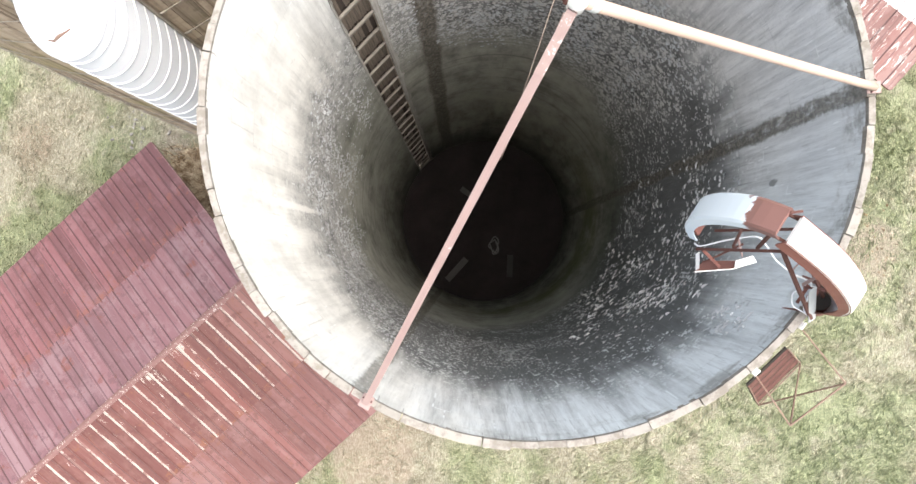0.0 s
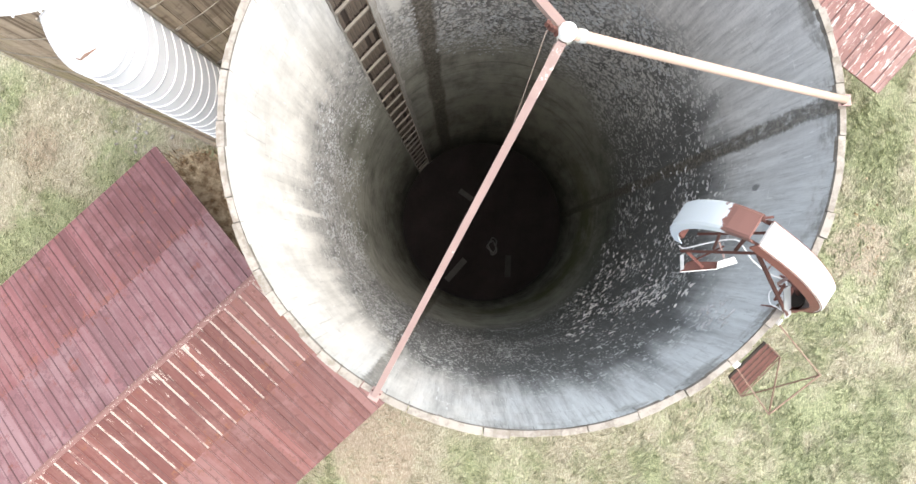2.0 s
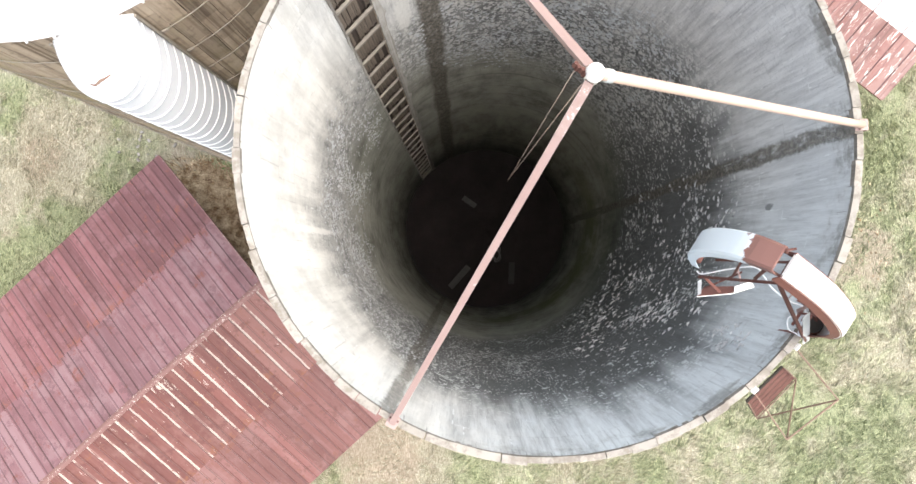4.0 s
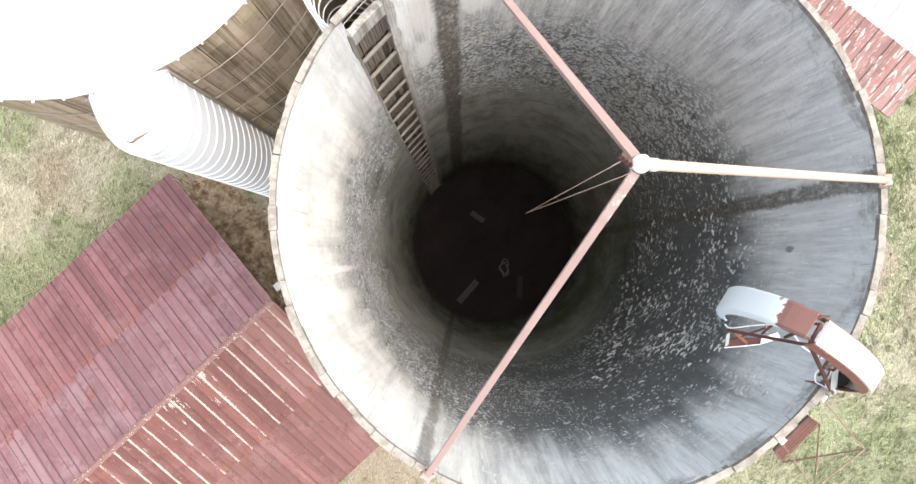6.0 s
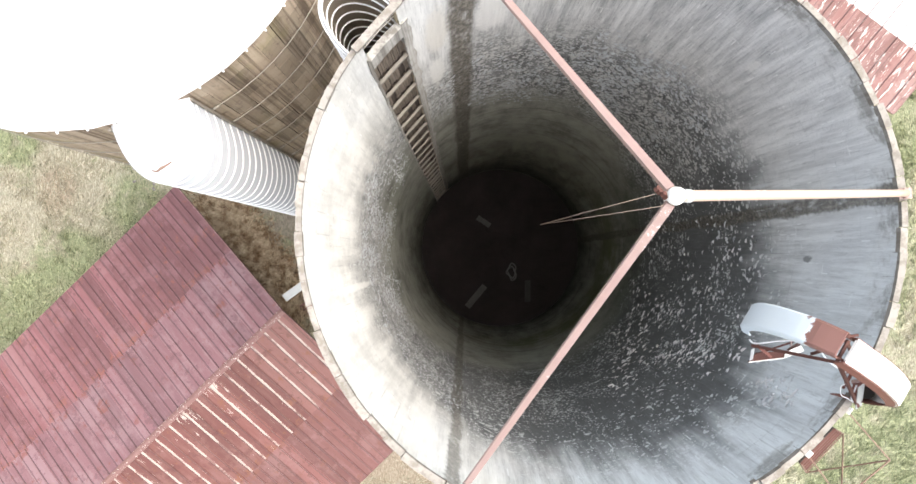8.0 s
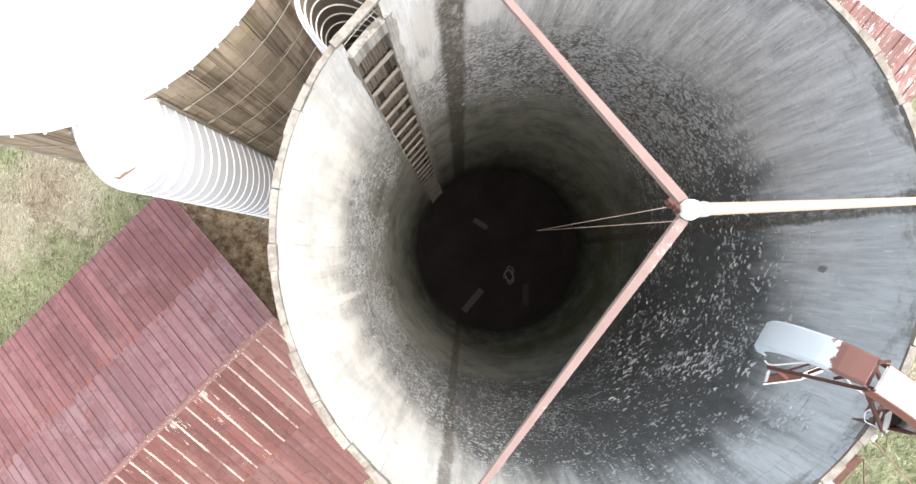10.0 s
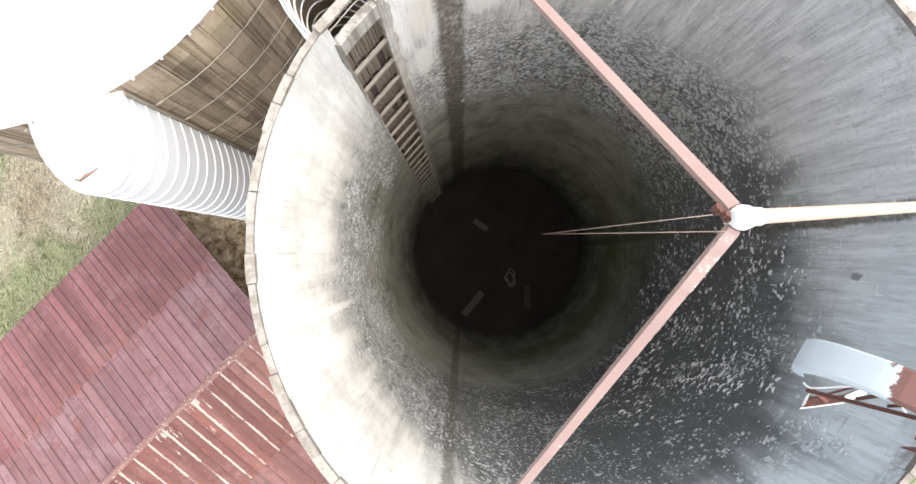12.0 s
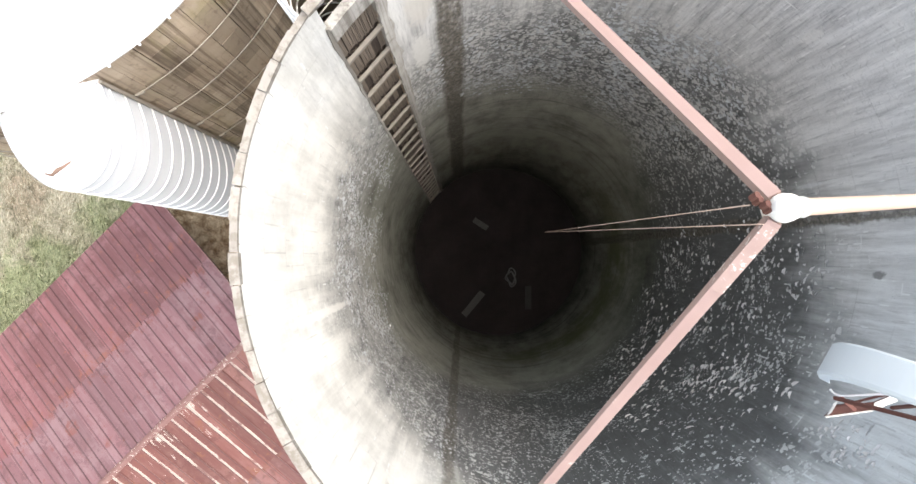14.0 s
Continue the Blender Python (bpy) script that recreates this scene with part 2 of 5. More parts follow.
    for deg, half, deep in ((3.4, 0.10, 0.92), (115.8, 0.19, 1.0), (238.5 - 360, 0.09, 0.75)):
        dd = k.math("ABSOLUTE", k.math("SUBTRACT", uw, radians(deg) * 3.05))
        one = k.math("MULTIPLY", k.math("SUBTRACT", 1.0, k.ramp(dd, half * 0.7, half * 1.3)), deep)
        stain = one if stain is None else k.math("MAXIMUM", stain, one)
    stain = k.math("MULTIPLY", stain, k.ramp(k.noise(k.scaled(uv, 7.0, 2.5, 1), 1.0, 6, 0.75), 0.22, 0.52))
    col = k.mix(k.math("MULTIPLY", stain, 0.92), col, k.mix(k.ramp(k.noise(k.scaled(uv, 16.0, 9.0, 1), 1.0, 6, 0.8), 0.40, 0.68), (0.060, 0.052, 0.042), (0.25, 0.228, 0.19)))
    # tint by side: cool in the south, brown in the north, cream in the west
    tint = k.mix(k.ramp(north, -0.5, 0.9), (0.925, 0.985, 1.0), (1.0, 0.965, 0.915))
    tint = k.mix(k.ramp(whole_lit, 0.0, 0.9), tint, (1.0, 0.985, 0.95))
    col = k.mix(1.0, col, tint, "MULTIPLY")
    h = k.math("ADD", k.math("MULTIPLY", fine_n, 0.4), k.math("MULTIPLY", k.noise(uv, 12.0, 4), 0.5))
    h = k.math("ADD", h, k.math("MULTIPLY", hair, 0.3))
    h = k.math("SUBTRACT", h, k.math("MULTIPLY", joint, 0.5))
    return k.done(col, h, 0.5, 0.02)


def m_concrete(name, a, b, dirt, lichen=None, spread=0.25):
    k = Nodes(name, 0.9)
    o = k.t.nodes.new("ShaderNodeNewGeometry").outputs["Position"]
    col = k.mix(k.noise(o, 3.0, 5, 0.6), a, b)
    col = k.mix(k.math("MULTIPLY", k.ramp(k.noise(o, 9.0, 5, 0.65), 0.52, 0.72), 0.5), col, dirt)
    col = k.mix(k.math("MULTIPLY", k.ramp(k.noise(k.scaled(o, 7.5, 7.5, 0.12), 1.0, 6, 0.7), 0.44, 0.60), 0.8), col, dirt)
    if lichen:
        col = k.mix(k.math("MULTIPLY", k.ramp(k.noise(k.scaled(o, 1, 1, 0.5), 1.1, 5, 0.65), 0.52, 0.68), 0.45), col, lichen)
    shade = k.math("MULTIPLY_ADD", k.rand(), spread)
    shade.node.inputs[2].default_value = 1.0 - spread / 2
    comb = k.t.nodes.new("ShaderNodeCombineColor")
    for i in range(3):
        k.put(comb.inputs[i], shade)
    col = k.mix(1.0, col, comb.outputs[0], "MULTIPLY")
    return k.done(col, k.noise(o, 40.0, 4), 0.35, 0.01)


def m_sheet(name, base, alt, fade, rust, bare, wear, rib, lap, flake=0.0, ridge=0.0):
    """Painted roof sheet. UV: metres across from a rib, metres down the slope."""
    k = Nodes(name, 0.6, 0.0, 0.3)
    uv, o = k.uv(), k.obj()
    u, v = k.split(uv)[0], k.split(uv)[1]
    r = k.rand()
    # every sheet weathers in its own way
    own = k.t.nodes.new("ShaderNodeVectorMath")
    own.operation = "ADD"
    k.put(own.inputs[0], k.uv())
    cx = k.t.nodes.new("ShaderNodeCombineXYZ")
    k.put(cx.inputs[0], k.math("MULTIPLY", r, 37.0))
    k.put(cx.inputs[1], k.math("MULTIPLY", r, 91.0))
    k.t.links.new(cx.outputs[0], own.inputs[1])
    w = own.outputs[0]
    col = k.mix(k.noise(w, 0.8, 5, 0.6), base, alt)
    col = k.mix(k.math("MULTIPLY", k.ramp(k.noise(k.scaled(w, 5, 0.6, 1), 1.0, 6, 0.7), 0.42, 0.72), 0.55), col, fade)
    shade = k.math("MULTIPLY_ADD", k.math("FRACT", k.math("MULTIPLY", r, 7.31)), 0.36)
    shade.node.inputs[2].default_value = 0.80
    comb = k.t.nodes.new("ShaderNodeCombineColor")
    for i in range(3):
        k.put(comb.inputs[i], shade)
    col = k.mix(1.0, col, comb.outputs[0], "MULTIPLY")
    # one sheet in eight has faded
    col = k.mix(k.math("MULTIPLY", k.math("GREATER_THAN", k.math("FRACT", k.math("MULTIPLY", r, 3.71)), 0.88), 0.55), col, fade)
    across = k.noise(k.obj_world(), 0.9, 6, 0.7)
    col = k.mix(k.math("MULTIPLY", k.ramp(across, 0.50, 0.64), 0.5), col, fade)
    col = k.mix(k.math("MULTIPLY", k.ramp(k.noise(k.obj_world(), 2.3, 7, 0.75), 0.54, 0.62), 0.55), col, tuple(0.75 * q for q in base))
    # rust near the laps and in blotches
    nearlap = k.math("SUBTRACT", 1.0, k.ramp(k.math("ABSOLUTE", k.math("SUBTRACT", v, lap)), 0.0, 0.45))
    blot = k.ramp(k.math("ADD", k.noise(w, 1.9, 7, 0.75), k.math("MULTIPLY", nearlap, 0.07)), 0.565, 0.66)
    col = k.mix(k.math("MULTIPLY", blot, 0.75), col, rust)
    # paint worn off along the ribs and in flakes
    near = k.math("SUBTRACT", 1.0, k.ramp(k.math("ABSOLUTE", k.math("SUBTRACT", u, 0.02)), rib * 0.25, rib))
    some = k.ramp(k.noise(k.scaled(w, 0.4, 0.9, 1), 1.0, 3), 0.26, 0.48)
    scuff = k.math("MULTIPLY", k.math("SUBTRACT", 1.0, k.ramp(v, 0.2, 1.9)), k.math("MULTIPLY", k.ramp(k.math("FRACT", k.math("MULTIPLY", r, 5.77)), 0.25, 0.8), ridge))
    col = k.mix(k.math("MULTIPLY", k.math("MULTIPLY", near, k.noise(k.scaled(w, 6.0, 3.0, 1), 1.0, 5, 0.7)), min(0.75, wear * 3.4)), col, tuple(0.55 * q + 0.45 * s for q, s in zip(fade, bare)))
    worn = k.math("ADD", k.noise(k.scaled(w, 9.0, 1.6, 1), 1.0, 7, 0.75), k.math("MULTIPLY", k.math("MULTIPLY", near, some), wear))
    worn = k.ramp(k.math("ADD", k.math("ADD", worn, scuff), flake), 0.66, 0.71)
    col = k.mix(k.math("MULTIPLY", worn, 0.9), col, bare)
    # dark lines against the ribs: dirt together with the ribs' painted shade
    line = k.math("SUBTRACT", 1.0, k.ramp(k.math("ABSOLUTE", k.math("ADD", u, 0.034)), 0.006, 0.020))
    col = k.mix(k.math("MULTIPLY", line, 0.80), col, (0.06, 0.035, 0.035))
    faint = k.math("SUBTRACT", 1.0, k.ramp(k.math("ABSOLUTE", k.math("SUBTRACT", u, 0.166)), 0.005, 0.016))
    col = k.mix(k.math("MULTIPLY", faint, 0.60), col, (0.06, 0.035, 0.035))
    h = k.math("ADD", k.noise(w, 6.0, 4), k.math("MULTIPLY", worn, -0.3))
    return k.done(col, h, 0.25, 0.012)


def m_paint(name, a, b, worn, amount, rough=0.5, scale=3.0, metal=0.0):
    k = Nodes(name, rough, metal)
    o = k.obj()
    col = k.mix(k.noise(o, scale, 5, 0.6), a, b)
    w = k.ramp(k.noise(o, scale * 2.2, 6, 0.7), 0.78 - amount * 0.5, 0.82 - amount * 0.5)
    col = k.mix(w, col, worn)
    return k.done(col, k.noise(o, scale * 12, 4), 0.15, 0.005)


def m_half_paint():
    """Distributor hood: white at the mouth, flaked to red primer near the joint."""
    k = Nodes("flaking white hood paint", 0.5)
    o, uv = k.obj(), k.uv()
    v = k.split(uv)[1]
    edge = k.math("ADD", v, k.math("MULTIPLY", k.math("SUBTRACT", k.noise(o, 9.0, 5, 0.65), 0.5), 0.45))
    col = k.mix(k.ramp(edge, 0.27, 0.30), (0.185, 0.095, 0.080), (0.62, 0.68, 0.72))
    return k.done(col, k.noise(o, 30, 4), 0.15, 0.005)


def m_wood(name, a, b, run):
    k = Nodes(name, 0.85)
    o = k.obj()
    col = k.mix(k.noise(k.scaled(o, *run), 1.0, 6, 0.65), a, b)
    return k.done(col, k.noise(k.scaled(o, *run), 1.5, 5), 0.6, 0.01)


def meadow_mask(k):
    big = k.noise(k.obj(), 0.22, 5, 0.6, 0.4)
    mid = k.noise(k.obj(), 1.1, 6, 0.7, 0.6)
    mask = k.math("ADD", k.math("MULTIPLY", big, 0.5), k.math("MULTIPLY", mid, 0.5))
    # lusher places
    px, py = k.split(k.obj())[0], k.split(k.obj())[1]
    wobble = k.math("MULTIPLY", k.math("SUBTRACT", mid, 0.5), 2.2)
    for sx, sy, sr, push in ((-17.0, -0.1, 2.2, 0.10), (-19.5, -1.6, 1.8, 0.08), (-14.0, 2.3, 1.7, 0.09), (-19.0, 5.2, 1.3, 0.12), (-10.3, 2.2, 0.7, 0.25), (-0.8, -9.4, 1.1, 0.08), (15.6, 3.2, 1.6, 0.06),
                             (14.0, -8.0, 2.5, 0.06), (-17.4, 3.3, 2.0, -0.11), (-19.6, 1.8, 1.8, -0.10), (-15.2, 4.0, 1.1, -0.05), (12.5, -5.0, 1.6, -0.03)):
        dx, dy = k.math("SUBTRACT", px, sx), k.math("SUBTRACT", py, sy)
        rr = k.math("SQRT", k.math("ADD", k.math("MULTIPLY", dx, dx), k.math("MULTIPLY", dy, dy)))
        rr = k.math("ADD", k.math("DIVIDE", rr, sr), wobble)
        mask = k.math("ADD", mask, k.math("MULTIPLY", k.math("SUBTRACT", 1.0, k.ramp(rr, 0.4, 1.5)), push))
    # greener in the east and in front of the barn
    mask = k.math("ADD", mask, k.math("MULTIPLY", k.ramp(px, 2.0, 7.0), 0.03))
    return k.ramp(mask, 0.43, 0.63), mid


def m_ground():
    k = Nodes("dry meadow", 0.95, 0, 0.1)
    o = k.obj()
    mask, mid = meadow_mask(k)

    def turned(deg):
        m = k.t.nodes.new("ShaderNodeMapping")
        k.put(m.inputs["Vector"], o)
        m.inputs["Rotation"].default_value = (0, 0, radians(deg))
        m.inputs["Scale"].default_value = (30.0, 6.0, 1.0)
        return k.noise(m.outputs[0], 1.0, 5, 0.7, 0.8)
    lay = k.noise(o, 0.6, 3)
    fib = k.mix(k.ramp(lay, 0.40, 0.52), turned(25), turned(-50))
    fib = k.mix(k.ramp(k.noise(k.scaled(o, 1, 1, 1, (9, 4, 0)), 0.8, 3), 0.48, 0.60), fib, turned(80))
    fine = k.ramp(k.math("ADD", k.math("MULTIPLY", k.split(fib)[0], 0.65), k.math("MULTIPLY", k.noise(o, 18.0, 5, 0.8), 0.35)), 0.38, 0.62)
    straw = k.mix(fine, (0.20, 0.18, 0.122), (0.58, 0.54, 0.42))
    green = k.mix(fine, (0.12, 0.14, 0.07), (0.45, 0.475, 0.295))
    col = k.mix(mask, straw, green)
    dirt = k.ramp(k.noise(o, 0.5, 6, 0.75, 0.5), 0.57, 0.70)
    col = k.mix(k.math("MULTIPLY", dirt, 0.7), col, k.mix(mid, (0.28, 0.22, 0.165), (0.50, 0.43, 0.35)))
    # trodden, weedy and dug-up places
    px, py = k.split(o)[0], k.split(o)[1]
    for sx, sy, sr, lo, hi in ((-10.0, -0.1, 1.7, (0.075, 0.05, 0.03), (0.36, 0.26, 0.17)), (-8.6, 1.6, 1.3, (0.22, 0.18, 0.14), (0.46, 0.40, 0.33)), (-11.9, 2.7, 0.9, (0.26, 0.22, 0.17), (0.56, 0.49, 0.41)), (-17.6, 3.0, 0.9, (0.20, 0.155, 0.11), (0.50, 0.42, 0.32)), (-4.2, -8.8, 2.0, (0.24, 0.185, 0.13), (0.52, 0.44, 0.35)), (14.8, -1.2, 1.4, (0.20, 0.16, 0.12), (0.48, 0.41, 0.33))):
        dx, dy = k.math("SUBTRACT", px, sx), k.math("SUBTRACT", py, sy)
        rr = k.math("SQRT", k.math("ADD", k.math("MULTIPLY", dx, dx), k.math("MULTIPLY", dy, dy)))
        rr = k.math("ADD", k.math("DIVIDE", rr, sr), k.math("MULTIPLY", k.math("SUBTRACT", k.noise(o, 1.1, 6, 0.7), 0.5), 2.0))
        col = k.mix(k.math("MULTIPLY", k.math("SUBTRACT", 1.0, k.ramp(rr, 0.6, 1.15)), 0.8), col, k.mix(fine, lo, hi))
    # a lush tuft below the chute
    dx, dy = k.math("ADD", px, 10.2), k.math("MULTIPLY", k.math("SUBTRACT", py, 2.2), 1.4)
    rr = k.math("SQRT", k.math("ADD", k.math("MULTIPLY", dx, dx), k.math("MULTIPLY", dy, dy)))
    rr = k.math("ADD", rr, k.math("MULTIPLY", k.math("SUBTRACT", k.noise(o, 2.6, 6, 0.75), 0.5), 1.8))
    col = k.mix(k.math("MULTIPLY", k.math("SUBTRACT", 1.0, k.ramp(rr, 0.45, 0.8)), 0.85), col, k.mix(fine, (0.06, 0.12, 0.035), (0.22, 0.34, 0.13)))
    h = k.math("ADD", k.math("MULTIPLY", fine, 0.8), mid)
    return k.done(col, h, 0.8, 0.08)


def m_blades():
    k = Nodes("grass blades", 0.8, 0, 0.15)
    mask, mid = meadow_mask(k)
    r = k.island()
    straw = k.mix(r, (0.22, 0.20, 0.135), (0.76, 0.71, 0.575))
    green = k.mix(r, (0.11, 0.135, 0.065), (0.54, 0.57, 0.36))
    return k.done(k.mix(mask, straw, green))


def m_weeds():
    k = Nodes("withered weeds", 0.9, 0, 0.1)
    where = k.ramp(k.noise(k.obj_world(), 3.0, 5, 0.75), 0.36, 0.64)
    col = k.mix(k.island(), k.mix(where, (0.05, 0.032, 0.018), (0.26, 0.19, 0.115)), k.mix(where, (0.30, 0.19, 0.10), (0.78, 0.66, 0.48)))
    return k.done(col)


def m_floor():
    k = Nodes("rotten silage floor", 0.95, 0, 0.1)
    o = k.obj()
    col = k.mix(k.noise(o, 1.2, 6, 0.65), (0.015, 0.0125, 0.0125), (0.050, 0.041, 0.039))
    return k.done(col, k.noise(o, 5, 5), 0.8, 0.05)


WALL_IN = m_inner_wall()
RIM = m_concrete("pale stave concrete", (0.215, 0.195, 0.168), (0.315, 0.293, 0.262), (0.165, 0.143, 0.117), None, 0.16)
OUTER = m_concrete("weathered stave concrete", (0.262, 0.198, 0.14), (0.455, 0.378, 0.292), (0.085, 0.058, 0.038), (0.235, 0.21, 0.085), 0.50)
JAMB = m_concrete("grey jamb concrete", (0.25, 0.23, 0.20), (0.50, 0.48, 0.44), (0.13, 0.115, 0.095))
ROOF_L = m_sheet("faded purple red sheet", (0.1346, 0.0657, 0.07052), (0.1754, 0.0942, 0.1008), (0.2315, 0.152, 0.1598), (0.154, 0.054, 0.0411), (0.307, 0.247, 0.229), 0.02, 0.04, 2.83, 0.0, 0.03)
ROOF_L2 = m_sheet("rusting purple red sheet", (0.1224, 0.0506, 0.0527), (0.1612, 0.0735, 0.07549), (0.2091, 0.116, 0.1177), (0.19, 0.075, 0.052), (0.285, 0.201, 0.174), 0.0, 0.04, 2.83)
ROOF_R = m_sheet("worn brick red sheet", (0.109, 0.0389, 0.0327), (0.14, 0.056, 0.0466), (0.183, 0.0945, 0.0816), (0.163, 0.0661, 0.035), (0.427, 0.369, 0.32), 0.22, 0.040, 3.13, 0.035, 0.10)
ROOF_R2 = m_sheet("brick red sheet", (0.122, 0.0496, 0.0428), (0.157, 0.0702, 0.0626), (0.198, 0.114, 0.104), (0.145, 0.061, 0.0419), (0.305, 0.229, 0.203), 0.02, 0.03, 3.13)
ROOF_B = m_sheet("flaked pale red sheet", (0.15, 0.070, 0.060), (0.185, 0.095, 0.083), (0.23, 0.145, 0.13), (0.17, 0.075, 0.055), (0.62, 0.57, 0.53), 0.0, 0.05, 2.0, 0.105)
ROOF_B2 = m_sheet("whitewashed sheet", (0.57, 0.522, 0.503), (0.684, 0.636, 0.608), (0.703, 0.665, 0.646), (0.399, 0.218, 0.19), (0.323, 0.152, 0.133), 0.0, 0.05, 9.0, 0.03)
CAP = m_paint("ridge cap paint", (0.135, 0.066, 0.058), (0.21, 0.125, 0.11), (0.42, 0.35, 0.315), 0.40, 0.6, 5.0)
WHITE = m_paint("white metal", (0.702, 0.702, 0.702), (0.756, 0.756, 0.756), (0.54, 0.522, 0.495), 0.02, 0.4)
# greyer copy of the white: the dome's shaded west is put into its colour
DOMEW = m_paint("shaded white dome sheet", (0.50, 0.50, 0.505), (0.57, 0.57, 0.575), (0.40, 0.38, 0.36), 0.03, 0.45)
CHUTE = m_paint("galvanised chute", (0.33, 0.34, 0.352), (0.385, 0.395, 0.405), (0.297, 0.29, 0.277), 0.05, 0.4, 2.0)
LINING = m_paint("dusty chute lining", (0.18, 0.145, 0.105), (0.28, 0.235, 0.18), (0.08, 0.055, 0.035), 0.25, 0.8, 2.0)
RIBM = m_paint("bright chute rib", (0.80, 0.80, 0.80), (0.86, 0.86, 0.86), (0.6, 0.58, 0.55), 0.05, 0.4)
OXIDE = m_paint("pink oxide paint", (0.27, 0.180, 0.161), (0.36, 0.262, 0.239), (0.52, 0.465, 0.425), 0.24, 0.5, 2.2)
OXIDE_S = m_paint("scuffed pink paint", (0.28, 0.188, 0.168), (0.38, 0.285, 0.255), (0.60, 0.55, 0.51), 0.44, 0.5, 9.0)
OXIDE_W = m_paint("sun bleached tube paint", (0.42, 0.29, 0.225), (0.54, 0.42, 0.345), (0.70, 0.63, 0.56), 0.33, 0.5, 2.2)
HUBW = m_paint("white hub paint", (0.78, 0.76, 0.72), (0.84, 0.83, 0.80), (0.42, 0.33, 0.28), 0.28, 0.5, 7.0)
RUST = m_paint("rusty steel", (0.0744, 0.031, 0.0248), (0.124, 0.0558, 0.0434), (0.248, 0.155, 0.124), 0.2, 0.75, 9.0)
REDP = m_paint("red primer", (0.135, 0.050, 0.038), (0.20, 0.088, 0.068), (0.50, 0.38, 0.32), 0.20, 0.6, 6.0)
HOODW = m_paint("white hood paint", (0.76, 0.74, 0.68), (0.84, 0.83, 0.80), (0.66, 0.58, 0.42), 0.12, 0.45, 4.0)
HOODB = m_half_paint()
BARS = m_paint("brown iron bar", (0.14, 0.085, 0.062), (0.25, 0.17, 0.13), (0.45, 0.37, 0.31), 0.2, 0.8, 8.0)
HOOP = m_paint("grey hoop iron", (0.22, 0.19, 0.155), (0.34, 0.305, 0.26), (0.098, 0.0637, 0.0441), 0.25, 0.7, 6.0)
DOORW = m_wood("rotten door wood", (0.030, 0.021, 0.016), (0.26, 0.21, 0.165), (34, 34, 1.6))
DOORD = m_wood("dark door backing", (0.016, 0.011, 0.009), (0.075, 0.055, 0.042), (34, 34, 1.6))
RUNGW = m_paint("pale rung timber", (0.17, 0.15, 0.122), (0.29, 0.262, 0.225), (0.09, 0.075, 0.055), 0.3, 0.85, 6.0)
BOARD = m_paint("grey board", (0.34, 0.35, 0.34), (0.46, 0.47, 0.46), (0.2, 0.18, 0.15), 0.2, 0.8, 4.0)
BARNW = m_wood("red barn boards", (0.112, 0.035, 0.028), (0.189, 0.07, 0.056), (4.9, 4.9, 0.42))
ROPE = m_paint("white rope", (0.74, 0.75, 0.76), (0.82, 0.83, 0.84), (0.5, 0.48, 0.45), 0.1, 0.8, 20.0)
CABLE = m_paint("tan cable", (0.42, 0.30, 0.24), (0.55, 0.43, 0.36), (0.3, 0.2, 0.15), 0.2, 0.7, 9.0)
# near-black that stands in for shade in the pipe and the panel grooves
DARKH = m_paint("painted hollow shade", (0.015, 0.012, 0.01), (0.03, 0.025, 0.02), (0.05, 0.03, 0.02), 0.1, 0.9, 5.0)
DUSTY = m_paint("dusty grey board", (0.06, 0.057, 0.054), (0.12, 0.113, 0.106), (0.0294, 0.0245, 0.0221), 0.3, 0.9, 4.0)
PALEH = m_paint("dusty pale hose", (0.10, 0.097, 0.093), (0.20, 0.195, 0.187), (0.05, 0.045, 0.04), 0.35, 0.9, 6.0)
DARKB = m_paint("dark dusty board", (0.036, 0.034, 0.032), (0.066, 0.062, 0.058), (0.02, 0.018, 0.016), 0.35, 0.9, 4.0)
FLAKE = m_paint("curled lime plaster", (0.38, 0.39, 0.395), (0.66, 0.67, 0.67), (0.24, 0.24, 0.24), 0.18, 0.9, 4.0)
GRASS, BLADES, WEEDS, FLOOR = m_ground(), m_blades(), m_weeds(), m_floor()


# ---------------------------------------------------------------- mesh helpers
def origin(ob):
    p = Vector((0, 0, 0))
    while ob is not None:
        p = p + ob.location
        ob = ob.parent
    return p


def mesh(name, verts, faces, mat, uvs=None, smooth=False):
    me = bpy.data.meshes.new(name)
    me.from_pydata([tuple(v) for v in verts], [], faces)
    me.materials.append(mat)
    if uvs is not None:
        lay = me.uv_layers.new(name="UVMap")
        for lp in me.loops:
            lay.data[lp.index].uv = uvs[lp.vertex_index]
    if smooth:
        for p in me.polygons:
            p.use_smooth = True
    me.update()
    return me


def part(name, geo, mat, parent=None, label="", uvs=None, smooth=False):
    verts = geo[0]
    if parent is not None:
        o = origin(parent)
        verts = [Vector(v) - o for v in verts]
    ob = new(name, mesh(name, verts, geo[1], mat, uvs, smooth))
    ob.parent = parent
    if label:
        ob["label"] = label
    return ob


def empty(name, loc, label, category, group="", kind=""):
    ob = new(name)
    ob.location = loc
    ob.empty_display_size = 0.1
    return tagged(ob, label, category, group, kind)


